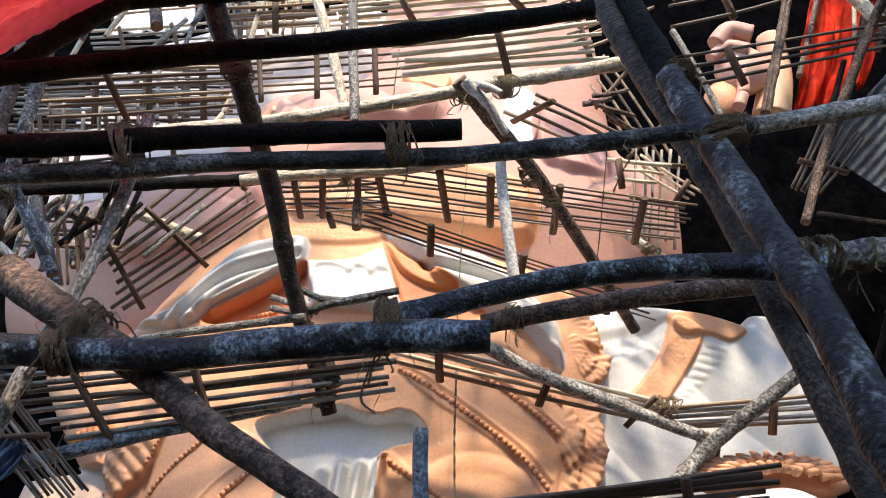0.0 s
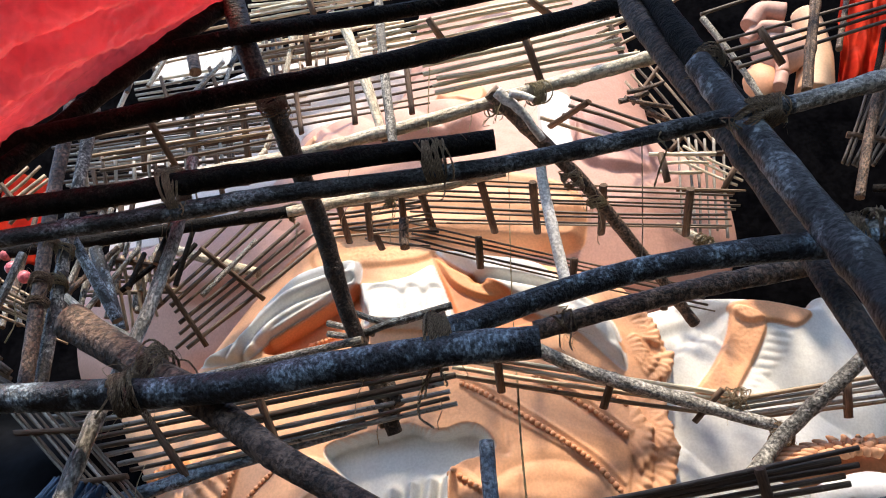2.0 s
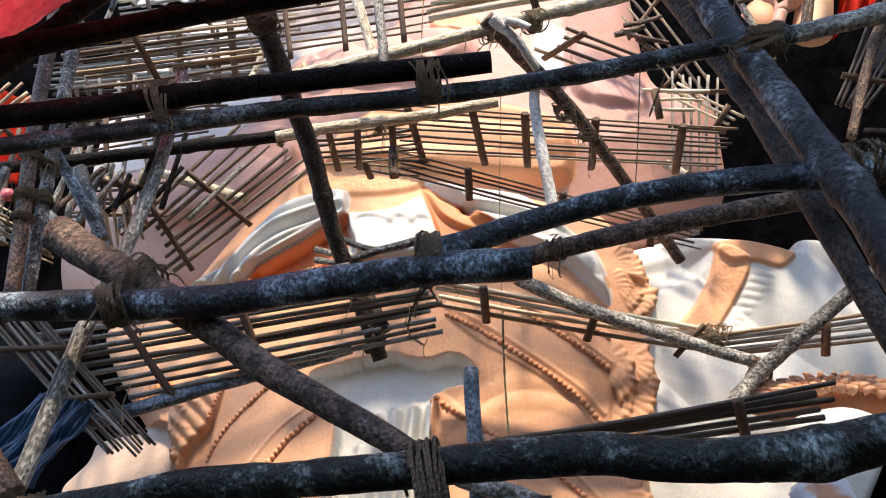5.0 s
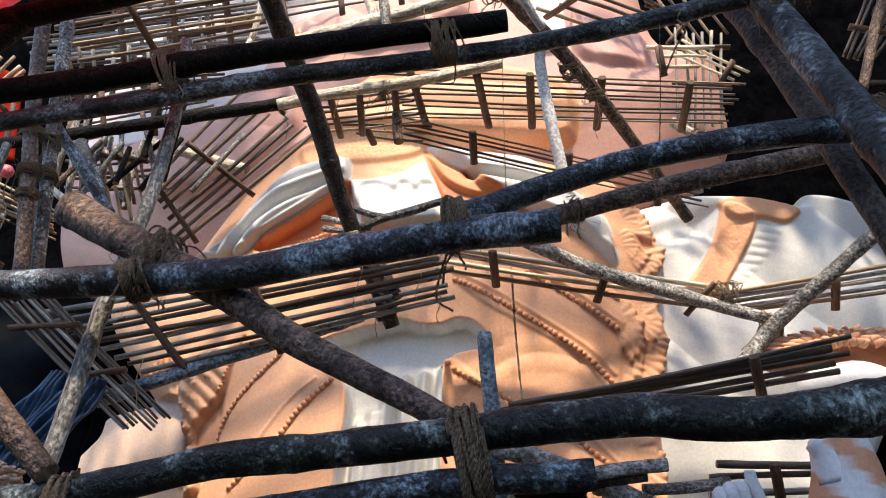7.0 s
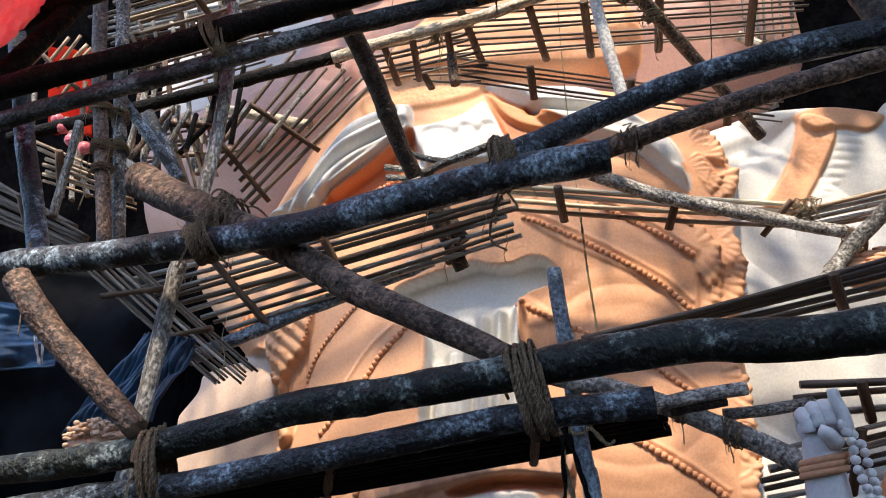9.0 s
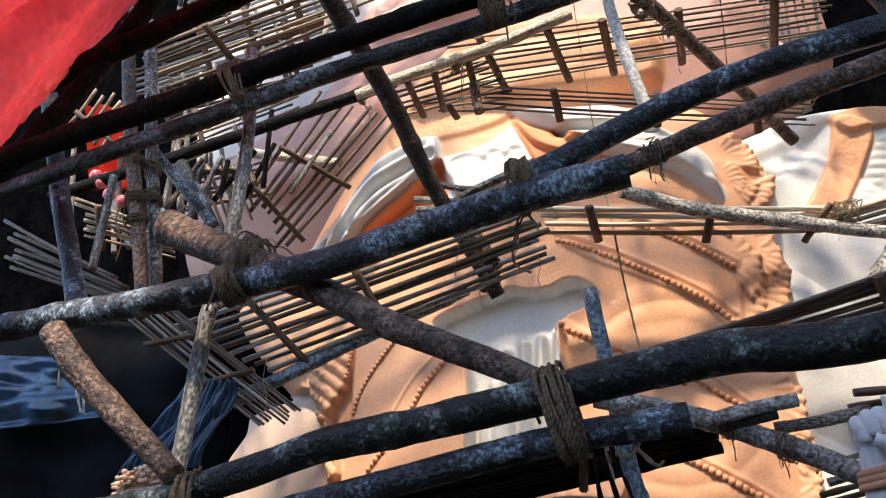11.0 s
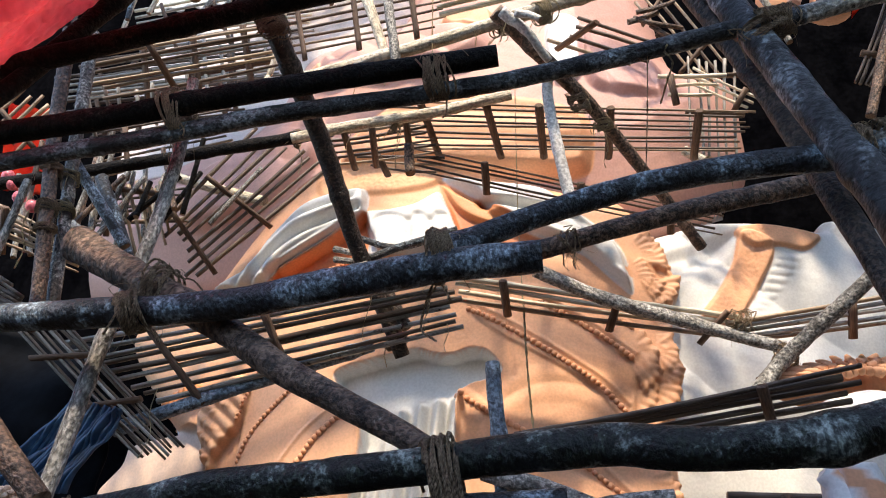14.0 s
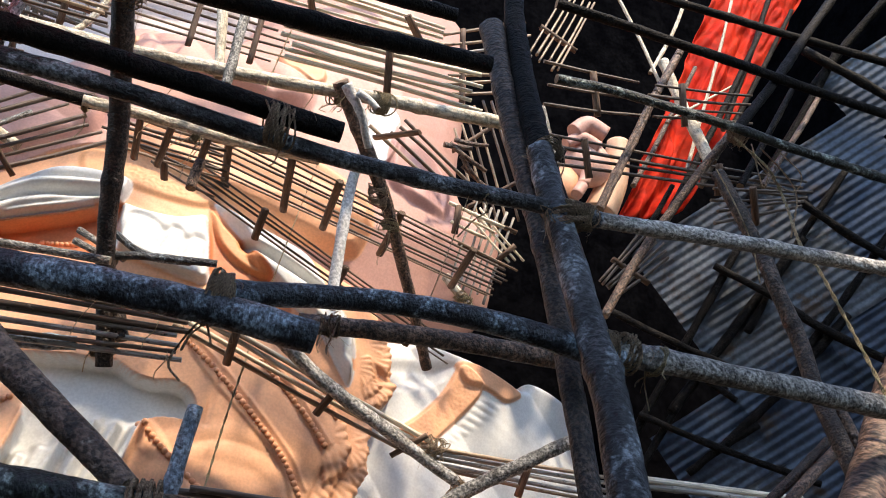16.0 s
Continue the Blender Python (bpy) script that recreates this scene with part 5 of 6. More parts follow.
layer([(-1.662, 6.675), (-1.225, 6.870), (-0.683, 6.827), (-0.064, 6.636), (0.019, 6.291), (-0.385, 6.089), (-1.519, 6.197)], 0.12, None, 0.18, 0.03, 10, 40)
layer([(-0.419, 6.832), (-0.104, 6.888), (0.053, 6.725), (-0.017, 6.562), (-0.269, 6.632)], 0.05, ORANGE, 0.04)
layer([(-1.770, 6.604), (-1.635, 6.703), (-1.536, 6.467), (-1.700, 6.432)], 0.04, ORANGE, 0.03)
layer([(0.517, 6.611), (0.798, 6.561), (0.778, 6.039), (0.505, 5.959)], 0.06, WHITE, 0.03)
layer([(0.813, 6.561), (1.405, 6.324), (1.413, 5.787), (0.803, 5.852)], 0.05, (0.58, 0.33, 0.28), 0.10, 0.04, 8, 10)
layer([(-0.784, 5.907), (-0.053, 5.857), (0.682, 5.618), (0.772, 5.217), (0.570, 5.010), (-0.319, 5.087), (-1.162, 5.217), (-1.274, 5.524)], 0.10, (0.78, 0.39, 0.21), 0.12, 0.02, 12, 80)
# skirt
layer([(-3.247, 4.226), (-2.576, 4.394), (-2.022, 4.907), (-1.488, 5.306), (-0.991, 5.346), (-0.440, 5.225), (0.154, 5.015), (0.602, 4.885), (0.958, 4.783), (1.160, 4.444), (1.189, 4.094), (1.140, 3.703), (1.146, 3.367), (1.072, 3.015), (1.031, 2.531), (0.951, 2.082), (0.734, 1.067), (-2.220, 1.209), (-2.338, 2.677), (-2.306, 2.967), (-2.775, 3.462)], -0.02, ORANGE, 0.16, 0.015, 2.3, 20, over=True, puff=0.10, warp=0.1, reach=0.9)
layer([(-3.247, 4.226), (-2.633, 4.359), (-2.131, 4.625), (-1.925, 4.116), (-2.341, 3.739), (-2.777, 3.509)], -0.04, (0.79, 0.44, 0.25), 0.1, 0.01, 9, 30)
# left bead panel and right bead panel
layer([(-1.932, 3.533), (-1.506, 3.514), (-1.076, 3.304), (-1.105, 2.739), (-1.200, 2.004), (-2.225, 2.106), (-2.035, 2.879)], 0.025, (0.80, 0.45, 0.27), 0.03)
layer([(-0.301, 4.018), (-0.168, 3.750), (0.263, 3.450), (0.534, 3.252), (0.746, 2.990), (0.845, 3.317), (0.896, 3.687), (0.496, 3.956), (0.036, 4.095)], 0.022, None, 0.03)
layer([(0.218, 3.953), (0.465, 3.763), (0.829, 3.434), (0.915, 3.685), (0.604, 3.897)], 0.02, None, 0.02)
layer([(-0.358, 3.312), (-0.091, 3.111), (0.239, 2.797), (0.660, 2.529), (0.845, 2.228), (0.764, 1.831), (-0.527, 1.941), (-0.448, 2.844)], 0.02, None, 0.03)
ripple((0.263, 2.719), 0.42, 0.80, 0.008, 21)
# flounce at the top of the skirt
layer([(-1.489, 5.279), (-0.992, 5.319), (-0.486, 5.210), (-0.481, 5.025), (-0.781, 4.971), (-1.203, 5.006), (-1.448, 5.024)], 0.03, (0.78, 0.40, 0.20), 0.06)
layer([(-1.075, 5.044), (-1.319, 5.060), (-1.508, 5.047), (-1.651, 4.994), (-1.794, 4.868), (-1.936, 4.722), (-2.062, 4.566), (-2.263, 4.482), (-2.426, 4.393), (-1.979, 4.344), (-1.794, 4.469), (-1.608, 4.559), (-1.421, 4.639), (-1.188, 4.753), (-1.064, 4.844)], 0.11, WHITE, 0.05)
for pts, w, h in (([(-2.035, 4.381), (-1.953, 4.505), (-1.864, 4.610), (-1.738, 4.694), (-1.559, 4.761), (-1.372, 4.796), (-1.138, 4.865)], 0.040, -0.085),
                  ([(-2.176, 4.400), (-2.038, 4.542), (-1.935, 4.655), (-1.813, 4.767), (-1.628, 4.885), (-1.416, 4.932), (-1.181, 4.955)], 0.026, -0.045),
                  ([(-1.887, 4.431), (-1.747, 4.553), (-1.588, 4.632), (-1.420, 4.700), (-1.252, 4.758)], 0.024, -0.035),
                  ([(-2.097, 4.439), (-1.982, 4.611), (-1.865, 4.733), (-1.676, 4.819), (-1.417, 4.865), (-1.183, 4.903)], 0.050, 0.035)):
    ridge_line(pts, w, h)
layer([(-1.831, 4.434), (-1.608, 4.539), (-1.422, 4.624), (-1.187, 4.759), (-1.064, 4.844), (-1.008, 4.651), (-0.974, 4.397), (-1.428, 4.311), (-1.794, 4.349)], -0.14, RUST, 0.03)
layer([(-1.794, 4.479), (-1.608, 4.564), (-1.421, 4.644), (-1.187, 4.779), (-1.169, 4.746), (-1.404, 4.606), (-1.590, 4.526), (-1.766, 4.445)], 0.02, (0.72, 0.36, 0.19), 0.012)
layer([(-1.078, 4.825), (-0.901, 4.828), (-0.681, 4.854), (-0.523, 4.939), (-0.474, 4.947), (-0.414, 4.827), (-0.355, 4.695), (-0.304, 4.485), (-0.332, 4.347), (-0.667, 4.366), (-1.039, 4.447), (-1.058, 4.654)], 0.08, WHITE, 0.045)
layer([(-1.013, 4.686), (-0.956, 4.777), (-0.851, 4.780), (-0.715, 4.720), (-0.687, 4.755), (-0.617, 4.759), (-0.547, 4.705), (-0.515, 4.739), (-0.446, 4.738), (-0.374, 4.678), (-0.339, 4.576), (-0.332, 4.347), (-0.667, 4.366), (-1.022, 4.445)], -0.025, None, 0.06)
layer([(-1.004, 4.685), (-0.929, 4.748), (-0.786, 4.726), (-0.718, 4.662), (-0.701, 4.514), (-0.700, 4.371), (-0.997, 4.413), (-1.009, 4.559)], 0.032, None, 0.05)
layer([(-0.710, 4.651), (-0.666, 4.718), (-0.587, 4.706), (-0.551, 4.647), (-0.536, 4.490), (-0.537, 4.348), (-0.709, 4.372), (-0.718, 4.516)], 0.032, None, 0.05)
layer([(-0.544, 4.631), (-0.495, 4.697), (-0.408, 4.684), (-0.369, 4.624), (-0.356, 4.464), (-0.359, 4.323), (-0.546, 4.349), (-0.553, 4.492)], 0.032, None, 0.05)
layer([(-1.037, 4.505), (-0.829, 4.523), (-0.615, 4.511), (-0.345, 4.500), (-0.308, 4.344), (-0.669, 4.329), (-1.041, 4.400)], 0.035, None, 0.06)
layer([(-0.456, 5.088), (-0.097, 4.998), (0.338, 4.888), (0.531, 4.698), (0.812, 4.416), (0.904, 4.149), (0.896, 3.957), (0.786, 4.042), (0.584, 4.261), (0.325, 4.418), (-0.062, 4.647), (-0.151, 4.806)], 0.11, WHITE, 0.07, 0.02, 15, 72)
ridge_line([(-0.136, 4.779), (0.037, 4.732), (0.280, 4.665), (0.477, 4.587), (0.701, 4.449)], 0.035, -0.06)
layer([(-0.239, 4.825), (-0.019, 4.814), (0.322, 4.715), (0.605, 4.550), (0.271, 4.619), (-0.024, 4.727)], -0.09, None, 0.04)
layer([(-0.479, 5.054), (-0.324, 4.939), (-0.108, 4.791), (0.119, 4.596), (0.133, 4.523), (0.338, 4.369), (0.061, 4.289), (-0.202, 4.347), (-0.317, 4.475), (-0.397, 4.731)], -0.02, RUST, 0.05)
# Lit upper part of the fold, painted as a lighter orange.
layer([(-0.466, 5.025), (-0.324, 4.918), (-0.109, 4.761), (0.096, 4.573), (-0.118, 4.601), (-0.330, 4.749)], 0.05, (0.74, 0.33, 0.14), 0.03)
# white apron set back under the scalloped hem
layer([(-1.281, 3.505), (-1.014, 3.594), (-0.841, 3.615), (-0.671, 3.636), (-0.551, 3.589), (-0.410, 3.574), (-0.286, 3.605), (-0.169, 3.577), (-0.077, 3.457), (-0.114, 3.379), (-0.360, 3.292), (-0.417, 2.879), (-0.526, 2.292), (-1.130, 2.360), (-1.066, 3.135)], -0.20, WHITE, 0.02)
# round pleats of the apron
for pts in ([(-0.793, 3.197), (-0.823, 2.930), (-0.868, 2.514)],
            [(-0.656, 3.231), (-0.688, 2.964), (-0.737, 2.548)],
            [(-0.527, 3.246), (-0.562, 2.980), (-0.614, 2.565)],
            [(-0.400, 3.258), (-0.437, 2.992), (-0.493, 2.579)],
            [(-0.998, 2.920), (-1.024, 2.662), (-1.062, 2.256)],
            [(-0.898, 2.989), (-0.925, 2.729), (-0.967, 2.322)]):
    ridge_line(pts, 0.046, 0.15)
# hem and lower folds
layer([(-1.598, 2.246), (-1.101, 2.312), (-0.563, 2.296), (-0.165, 2.254), (-0.187, 2.082), (-0.579, 2.137), (-1.037, 2.102), (-1.563, 2.039)], 0.08, (0.76, 0.44, 0.28), 0.03, 0.015, 30, 8)
# Dark fold below the hem, its shade put into the rust colour.
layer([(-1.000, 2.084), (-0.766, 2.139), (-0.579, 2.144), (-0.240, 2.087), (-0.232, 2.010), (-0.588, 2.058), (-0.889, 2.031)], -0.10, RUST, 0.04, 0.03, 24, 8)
layer([(-1.281, 1.976), (-0.888, 2.038), (-0.588, 2.051), (-0.381, 1.962), (-0.442, 1.442), (-1.309, 1.498)], 0.05, WHITE, 0.05, 0.03, 10, 20)
# ruffles
def lobes(line, r, n, height, colour, seed, aim=-12.0):
    """A frill: overlapping fans of ribs strewn along a line, open towards aim."""
    pick = random.Random(seed)
    path = smooth_line([(x, 0, z) for x, z in line], 0.02)
    order = list(range(n))
    pick.shuffle(order)
    for k in order:
        q = path[int((k + 0.5) / n * (len(path) - 1))]
        rad = r * pick.uniform(1.6, 2.3)
        a = radians(aim + pick.uniform(-28, 28) - 40 * ((k + 0.5) / n - 0.5))
        cx, cz = q.x - math.cos(a) * rad * 0.72, q.z - math.sin(a) * rad * 0.72
        ang = np.arctan2(Z - cz, X - cx) - a
        ang = (ang + math.pi) % (2 * math.pi) - math.pi
        ribs, bend = pick.uniform(9, 13), pick.uniform(-0.5, 0.5)
        dist = np.hypot(X - cx, Z - cz) / rad
        ang = ang + bend * dist * dist * 0.5
        span = pick.uniform(0.45, 0.65)
        rib = np.abs(np.sin(ang * ribs))
        edge = 0.93 + 0.09 * rib
        ins = (np.abs(ang) < span) & (dist < edge) & (dist > 0.05)
        rise = dist ** 1.4 * (0.55 + 0.45 * rib) * np.clip((edge - dist) / 0.10, 0, 1) ** 0.5 * np.clip((span - np.abs(ang)) / 0.12, 0, 1) ** 0.5
        base = surface_mean(q.x - 0.03, q.z)
        H[:] = np.where(ins, np.maximum(H, base - 0.01 + 0.65 * height * rise), H)
        COL[ins] = colour
        KEEP[:] |= ins


def surface_mean(x, z):
    i, j = int((x - gx[0]) / STEP), int((z - gz[0]) / STEP)
    return min(0.08, float(np.median(H[max(0, j - 6):j + 7, max(0, i - 6):i + 7])))


lobes([(1.018, 4.399), (1.114, 4.276), (1.159, 4.143), (1.167, 3.984), (1.049, 3.939)], 0.115, 11, 0.05, ORANGE, 3)
lobes([(0.967, 4.210), (1.026, 4.067), (1.051, 3.952)], 0.10, 5, 0.045, ORANGE, 5)
lobes([(1.046, 3.670), (1.084, 3.539), (1.099, 3.372), (1.048, 3.215), (0.978, 3.143)], 0.12, 11, 0.05, ORANGE, 8)
lobes([(0.899, 3.601), (0.923, 3.432), (0.910, 3.270), (0.851, 3.156)], 0.12, 7, 0.04, ORANGE, 9)
lobes([(0.904, 2.689), (0.962, 2.537), (0.935, 2.360), (0.916, 2.153), (0.860, 1.889)], 0.12, 12, 0.05, ORANGE, 12)
lobes([(-2.056, 3.560), (-2.233, 3.348), (-2.256, 3.088), (-2.205, 2.823), (-2.228, 2.539), (-2.274, 2.266)], 0.11, 14, 0.05, (0.78, 0.41, 0.22), 21, 200.0)
ridge_line([(-0.287, 3.957), (-0.004, 3.784), (0.351, 3.526), (0.604, 3.328), (0.757, 3.146)], 0.014, 0.02)
ridge_line([(0.239, 3.958), (0.524, 3.768), (0.849, 3.498)], 0.014, 0.02)
ridge_line([(0.207, 2.359), (0.519, 2.137), (0.752, 1.938)], 0.014, 0.02)
ridge_line([(0.524, 2.765), (0.733, 2.540)], 0.014, 0.018)
ridge_line([(-1.294, 3.258), (-1.500, 3.104), (-1.710, 2.869)], 0.012, 0.015)
ridge_line([(-1.076, 3.179), (-1.087, 2.935), (-1.128, 2.510)], 0.02, 0.03)
ridge_line([(-0.032, 4.038), (-0.012, 3.725), (0.003, 3.383)], 0.02, -0.015)
# embossed scrolls on the waist and the shawl border
emb = 0.003 * np.sin(X * 55 + 3 * np.sin(Z * 47)) * np.sin(Z * 60 + 3 * np.sin(X * 41))
for pts in ([(-1.268, 5.407), (-0.877, 5.390), (-0.499, 5.220), (-0.594, 5.069), (-1.060, 5.035), (-1.209, 5.171)], [(1.906, 4.596), (2.093, 4.514), (1.908, 4.194), (1.636, 3.897), (1.454, 3.868), (1.777, 4.318)], [(-0.999, 3.814), (-0.563, 3.909), (-0.323, 3.820), (-0.302, 3.642), (-0.670, 3.653)]):
    H += np.where(inside_distance(catmull(pts), X, Z) > 0, emb, 0)
layer([(-2.399, 3.359), (-2.234, 3.529), (-2.055, 3.628), (-1.923, 3.486), (-1.984, 3.211), (-2.132, 3.065), (-2.191, 2.947), (-2.108, 2.603), (-2.277, 2.545), (-2.341, 2.930)], 0.07, (0.77, 0.42, 0.23), 0.06, 0.035, 34, 40, warp=0.06)
layer([(-2.893, 3.497), (-2.610, 3.589), (-2.392, 3.610), (-2.338, 3.483), (-2.551, 3.450), (-2.774, 3.438)], 0.06, (0.62, 0.24, 0.09), 0.03, 0.03, 60, 15)
layer([(-3.414, 2.822), (-3.381, 2.978), (-3.258, 3.084), (-3.169, 3.157), (-3.121, 3.281), (-2.943, 3.319), (-2.614, 3.323), (-2.399, 3.292), (-2.319, 3.060), (-2.328, 2.713), (-2.343, 2.051), (-3.676, 2.132), (-3.542, 2.598)], -0.12, BEIGE, 0.06, puff=0.06, over=True)
H += 0.0012 * np.sin(X * 23 + 5 * np.sin(Z * 9)) * np.sin(Z * 19)
Y = 5.35 + 0.06 * (X - 0.1) ** 2 - H
nz, nx = X.shape
idv = np.arange(nz * nx).reshape(nz, nx)
F = np.stack([idv[:-1, :-1], idv[:-1, 1:], idv[1:, 1:], idv[1:, :-1]], -1)
F = F[KEEP[:-1, :-1] & KEEP[:-1, 1:] & KEEP[1:, 1:] & KEEP[1:, :-1]]
# the figure's rounded back
rim = np.hypot((X - 0.1) / 2.4, (Z - 4.5) / 4.2)
BACK = np.maximum(Y + 0.05, 5.9 + 1.0 * np.sqrt(np.clip(1 - rim ** 2, 0, 1)))
V = np.stack([X, Y, Z], -1).reshape(-1, 3)
coarse = 8
bx, bz = X[::coarse, ::coarse], Z[::coarse, ::coarse]
by, bk = BACK[::coarse, ::coarse], KEEP[::coarse, ::coarse]
idb = np.arange(bx.size).reshape(bx.shape) + len(V)
FB = np.stack([idb[:-1, :-1], idb[1:, :-1], idb[1:, 1:], idb[:-1, 1:]], -1)[bk[:-1, :-1] & bk[:-1, 1:] & bk[1:, 1:] & bk[1:, :-1]]
F = np.concatenate([F, FB])
V = np.concatenate([V, np.stack([bx, by, bz], -1).reshape(-1, 3)])
COLB = np.full((bx.size, 3), 0.6)
C = np.concatenate([COL.reshape(-1, 3), COLB])
bv, bf = [], []


def surface_y(x, z):
    i = int(np.clip(round((x - gx[0]) / STEP), 0, nx - 1))
    j = int(np.clip(round((z - gz[0]) / STEP), 0, nz - 1))
    return float(Y[j, i])


def beads(pts, r=0.034):
    r *= 0.62
    line = smooth_line([(x, 0, z) for x, z in pts], 0.01)
    run, last = 0.0, None
    for q in line:
        if last is not None and (q - last).length < r * 1.55:
            continue
        last = q.copy()
        c = Vector((q.x, surface_y(q.x, q.z) - r * 0.15, q.z))
        base = len(bv)
        rr = r * rnd.uniform(0.85, 1.1)
        for j in range(1, 5):
            th = math.pi * j / 5
            for k in range(8):
                a = 2 * math.pi * k / 8
                bv.append(c + Vector((math.sin(th) * math.cos(a), -math.cos(th), math.sin(th) * math.sin(a))) * rr)
        bv.append(c + Vector((0, -rr, 0)))
        for j in range(3):
            for k in range(8):
                a, b = base + j * 8 + k, base + j * 8 + (k + 1) % 8
                bf.append((a, b, b + 8, a + 8))
        for k in range(8):
            bf.append((base + 32, base + (k + 1) % 8, base + k))


beads([(-0.282, 3.893), (-0.012, 3.725), (0.342, 3.469), (0.576, 3.275), (0.722, 3.098)], 0.036)
beads([(0.231, 3.906), (0.498, 3.724), (0.702, 3.565), (0.819, 3.460)], 0.036)
beads([(0.719, 3.773), (0.845, 3.684)], 0.03)
beads([(-0.390, 3.276), (-0.096, 3.072), (0.114, 2.950), (0.341, 2.748)], 0.04)
beads([(-1.544, 3.477), (-1.831, 3.235), (-1.976, 3.038), (-2.084, 2.721)], 0.032)
beads([(-1.174, 3.237), (-1.392, 3.057), (-1.576, 2.848), (-1.898, 2.573)], 0.038)
beads([(-1.857, 3.667), (-1.933, 3.466), (-2.008, 3.260)], 0.024)
beads([(-1.514, 2.218), (-1.647, 2.048)], 0.038)
beads([(0.136, 2.359), (0.326, 2.224), (0.509, 2.086), (0.700, 1.929), (0.842, 1.728)], 0.042)
beads([(0.415, 2.758), (0.570, 2.619), (0.709, 2.506)], 0.036)
beads([(-1.477, 4.430), (-1.316, 4.453), (-1.225, 4.472)], 0.03)
allv = [tuple(v) for v in V] + [tuple(v) for v in bv]
allf = [tuple(f) for f in F] + [tuple(i + len(V) for i in f) for f in bf]
idol = bpy.data.meshes.new("giant_statue")
idol.from_pydata(allv, [], allf)
idol.materials.append(PLASTER)
paint = idol.color_attributes.new("paint", "FLOAT_COLOR", "POINT")
cols = np.ones((len(allv), 4), np.float32)
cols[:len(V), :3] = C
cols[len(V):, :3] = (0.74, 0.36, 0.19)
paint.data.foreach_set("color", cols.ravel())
idol.polygons.foreach_set("use_smooth", [True] * len(idol.polygons))
idol.update()
thing("giant_statue", idol, "giant plaster statue in orange and white draped robes", "statue")


# ---- smaller plaster figures ----
def figure(name, blobs, label, colour_fn=None):
    """One plain mesh of rounded forms; each is (centre, radii, colour) or (line, radius0, radius1, colour)."""
    v, f, cc = [], [], []
    for b in blobs:
        start = len(v)
        if len(b) == 3:
            c, rad, col = Vector(b[0]), b[1], b[2]
            for j in range(11):
                th = math.pi * j / 10
                for k in range(16):
                    a = 2 * math.pi * k / 16
                    d = Vector((math.sin(th) * math.cos(a), math.sin(th) * math.sin(a), math.cos(th)))
                    q = 1 + 0.08 * noise.noise(d * 2 + c)
                    v.append(c + Vector((d.x * rad[0], d.y * rad[1], d.z * rad[2])) * q)
            for j in range(10):
                for k in range(16):
                    a, e = start + j * 16 + k, start + j * 16 + (k + 1) % 16
                    f.append((a, e, e + 16, a + 16))
        else:
            line, r0, r1, col = b
            u = []
            tube(v, f, u, smooth_line(line, 0.02), lambda g: r0 + (r1 - r0) * g, 14, 0.04, 2.0)
        cc += [(*col, 1)] * (len(v) - start)
    o = Vector(v[0])
    me = mesh_of(name, v, f, PLASTER, origin=o)
    at = me.color_attributes.new("paint", "FLOAT_COLOR", "POINT")
    at.data.foreach_set("color", np.array(cc, np.float32).ravel())
    return thing(name, me, label, "statue", at=o)


CHALK, CLAY = (0.80, 0.80, 0.80), (0.70, 0.36, 0.20)
wrist, palm = Vector((0.926, 3.900, 1.957)), Vector((0.950, 3.900, 2.091))
elbow = Vector((0.908, 3.950, 1.496))
arm = [([elbow, wrist, palm], 0.106, 0.077, CHALK), (palm + Vector((0, 0, 0.02)), (0.10, 0.07, 0.10), CHALK)]
for k, q in enumerate(((0.880, 3.840, 2.160), (0.925, 3.830, 2.179), (0.971, 3.830, 2.184))):
    q = Vector(q)
    arm.append(([q + Vector((0.012, 0.10, -0.05)), q + Vector((0, 0.04, 0.012)), q + Vector((-0.006, -0.015, -0.012)), q + Vector((-0.004, -0.02, -0.075))], 0.036, 0.030, CHALK))
arm.append(([Vector((1.036, 3.870, 2.069)), Vector((1.033, 3.840, 2.146)), Vector((1.021, 3.840, 2.215)), Vector((1.017, 3.830, 2.265))], 0.042, 0.024, CHALK))
arm.append(([Vector((0.971, 3.800, 2.023)), Vector((0.941, 3.770, 2.063)), Vector((0.905, 3.770, 2.086))], 0.036, 0.028, CHALK))
for k in range(3):
    c = wrist.lerp(palm, -0.25 + k * 0.2)
    ring = [c + Vector((math.cos(a) * 0.090, math.sin(a) * 0.090, 0.012 * math.sin(a + 1))) for a in np.linspace(0, 2 * math.pi, 18)]
    arm.append((ring, 0.016, 0.016, CLAY))
for strand in (0, 1):
    pts = smooth_line([(1.014, 3.820, 2.107), (1.032, 3.800, 2.029), (1.030, 3.800, 1.911), (1.057, 3.800, 1.792), (1.093, 3.800, 1.633)] if strand else [(1.031, 3.840, 2.097), (1.079, 3.840, 2.019), (1.088, 3.840, 1.898), (1.101, 3.840, 1.746), (1.130, 3.840, 1.565)], 0.035)
    for q in pts:
        arm.append((q, (0.021, 0.021, 0.021), CHALK))


def shifted(q):
    return Vector(q) + Vector((0.030, 0.0, -0.055))


arm = [(shifted(b[0]), b[1], b[2]) if len(b) == 3 else ([shifted(q) for q in b[0]], b[1], b[2], b[3]) for b in arm]
figure("arm_statue", arm, "white plaster statue arm with clay bangles holding a string of beads")

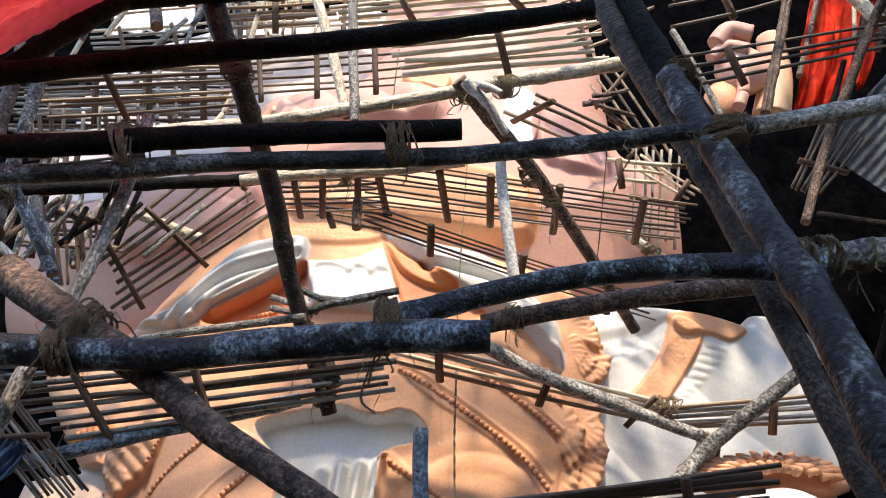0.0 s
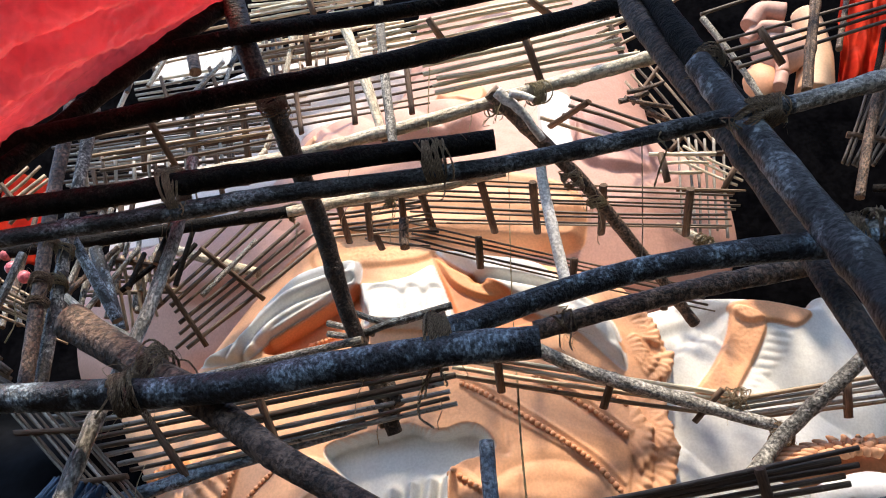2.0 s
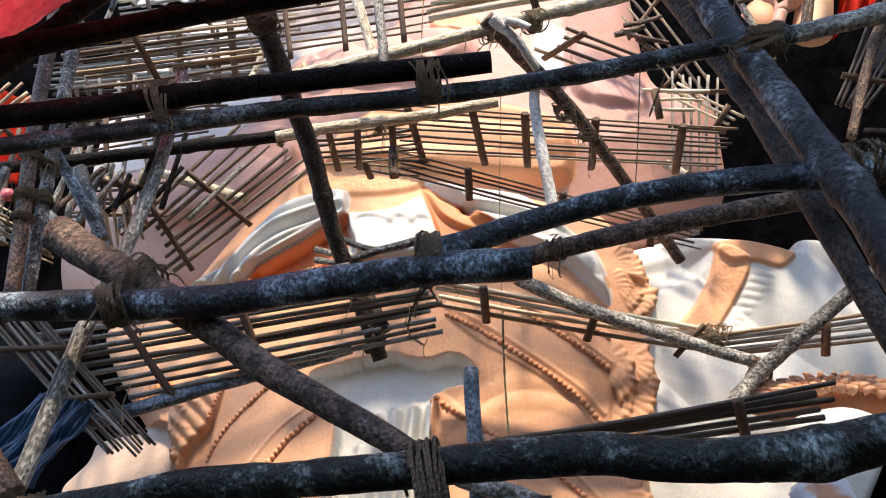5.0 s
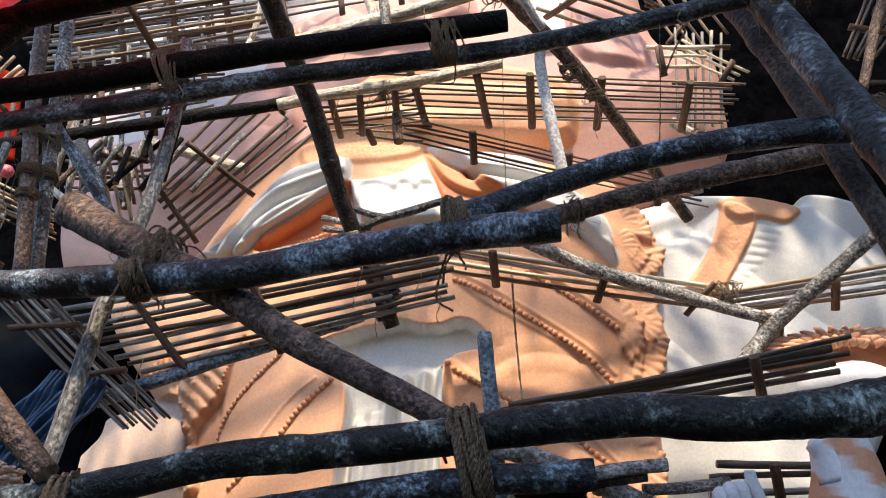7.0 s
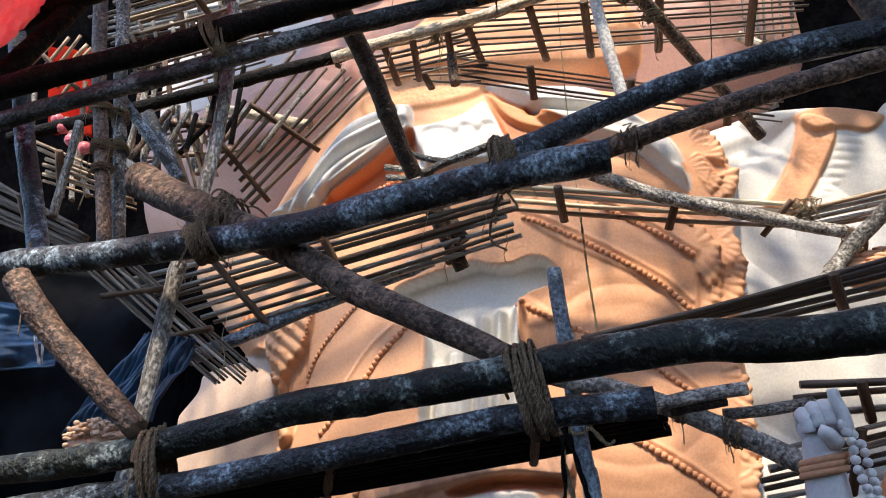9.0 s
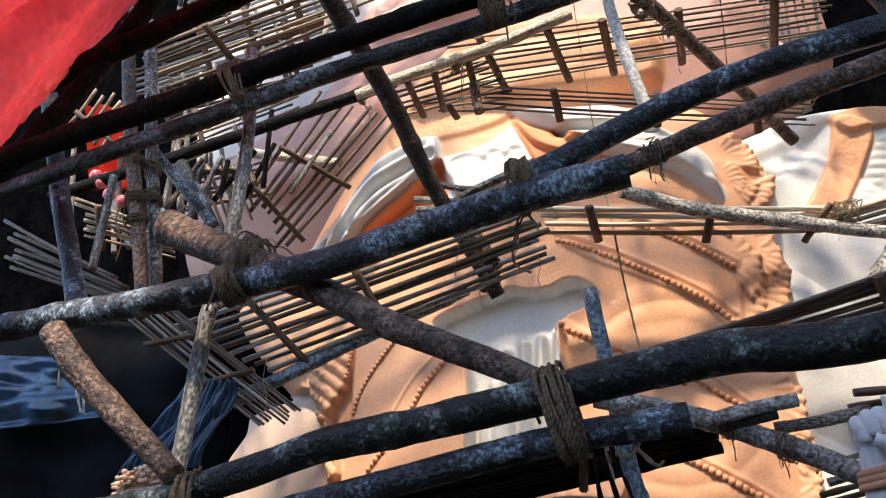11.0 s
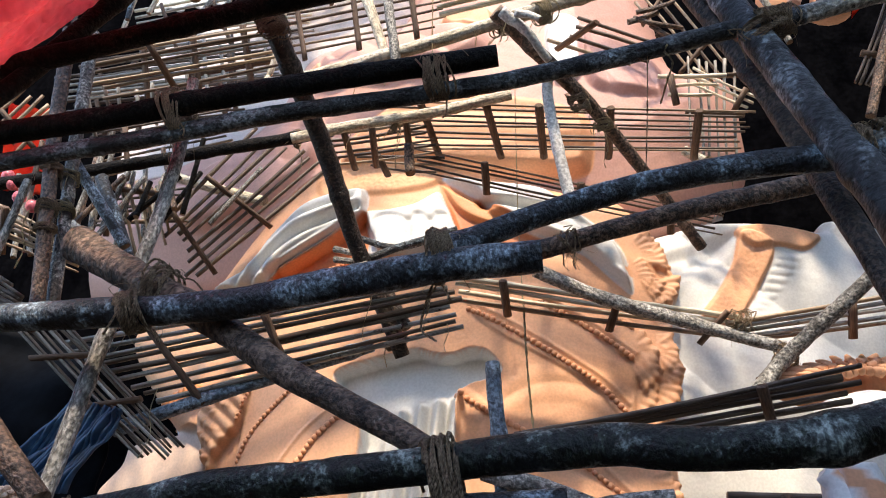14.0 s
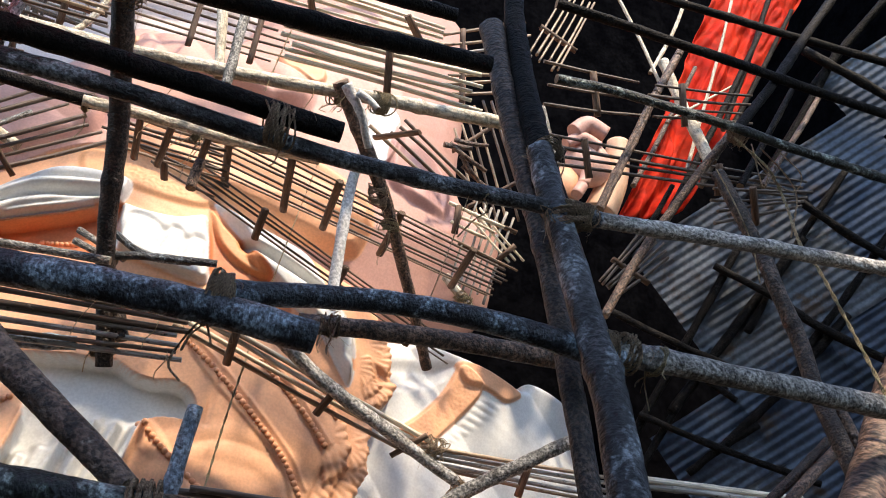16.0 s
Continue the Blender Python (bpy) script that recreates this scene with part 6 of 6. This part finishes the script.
body = [([Vector((1.540, 4.100, 2.442)), Vector((1.546, 4.100, 2.221)), Vector((1.475, 4.100, 1.919)), Vector((1.329, 4.100, 1.457))], 0.13, 0.30, CHALK),
        ([Vector((1.408, 4.050, 2.424)), Vector((1.463, 4.050, 2.358)), Vector((1.482, 4.050, 2.220))], 0.05, 0.10, CHALK)]
body = [([shifted(q) for q in b[0]], b[1], b[2], b[3]) for b in body]
draped = figure("draped_statue", body, "white plaster statue patched with orange clay")
tone = draped.data.color_attributes["paint"].data
for i, vert in enumerate(draped.data.vertices):
    if noise.noise(vert.co * 5.0 + Vector((3, 1, 2))) > 0.12:
        tone[i].color = (*CLAY, 1)

head = [(Vector((2.045, 4.900, 2.840)), (0.30, 0.25, 0.15), CHALK), (Vector((2.068, 5.000, 3.072)), (0.50, 0.10, 0.15), CLAY), (Vector((2.261, 4.850, 2.802)), (0.2, 0.15, 0.09), CLAY)]
crown = Vector((2.039, 4.930, 3.051))
for row, (n, r) in enumerate(((17, 1.0), (14, 0.76), (10, 0.5), (6, 0.25))):
    for k in range(n):
        a = math.pi * (k + 0.5 * (row % 2) + 0.25) / n
        tip = crown + Vector((-math.cos(a) * 0.50 * r, -0.06 - 0.05 * row, math.sin(a) * 0.17 * r + rnd.uniform(-0.01, 0.01)))
        foot = crown + (tip - crown) * 0.72 + Vector((0, -0.03, 0))
        head.append(([foot, foot.lerp(tip, 0.6) + Vector((0, -0.012, 0)), tip], 0.034, 0.006, CLAY))
figure("crowned_statue", head, "white plaster statue head with an orange petal crown")

fist = [([Vector((2.164, 4.620, 6.493)), Vector((2.285, 4.600, 6.625)), Vector((2.458, 4.600, 6.587))], 0.075, 0.085, PINK),
        ([Vector((2.107, 4.650, 6.357)), Vector((2.249, 4.620, 6.468)), Vector((2.408, 4.600, 6.415))], 0.05, 0.06, PINK),
        (Vector((2.388, 4.750, 6.337)), (0.22, 0.16, 0.24), (0.74, 0.47, 0.38)),
        ([Vector((2.691, 4.750, 6.717)), Vector((2.676, 4.800, 6.308)), Vector((2.580, 4.850, 5.918))], 0.11, 0.15, (0.80, 0.52, 0.34)),
        ([Vector((2.335, 4.650, 6.237)), Vector((2.318, 4.650, 6.039)), Vector((2.248, 4.650, 5.854))], 0.05, 0.05, PINK),
        (Vector((2.212, 4.800, 6.036)), (0.16, 0.12, 0.2), (0.72, 0.36, 0.20))]
figure("fist_statue", fist, "pink plaster statue hand gripping an orange shaft")

blob = []
for k in range(150):
    q = Vector((-2.36 + rnd.uniform(-0.17, 0.13), 3.6 + rnd.uniform(-0.05, 0.05), 2.30 + rnd.uniform(-0.05, 0.03)))
    q.z += 0.07 * math.cos((q.x + 2.38) * 9)
    blob.append((q, (rnd.uniform(0.010, 0.020), 0.014, rnd.uniform(0.007, 0.014)), (0.76, 0.52, 0.36)))
blob.append((Vector((-2.390, 3.650, 2.276)), (0.17, 0.07, 0.06), (0.74, 0.50, 0.35)))
figure("flower_statue", blob, "pale orange plaster flower ornament of a statue")

# White panels added to stand in for the overexposed gaps between the canes.
sheet("white_cloth", lambda u, v: quad((-4.366, 7.400, 9.371), (-3.258, 7.400, 9.443), (-3.355, 7.400, 9.937), (-4.389, 7.400, 9.961))(u, v) + Vector((0, 0.05 * math.sin(u * 25), 0)), 40, 10, WHITEP, "added white panel standing for a bright gap behind the scaffold", "cloth")
sheet("white_cloth", lambda u, v: quad((-4.443, 7.400, 7.211), (-3.973, 7.400, 7.118), (-3.998, 7.400, 7.643), (-4.476, 7.400, 7.703))(u, v) + Vector((0, 0.05 * math.sin(u * 25), 0)), 40, 10, WHITEP, "added white panel standing for a bright gap behind the scaffold", "cloth")
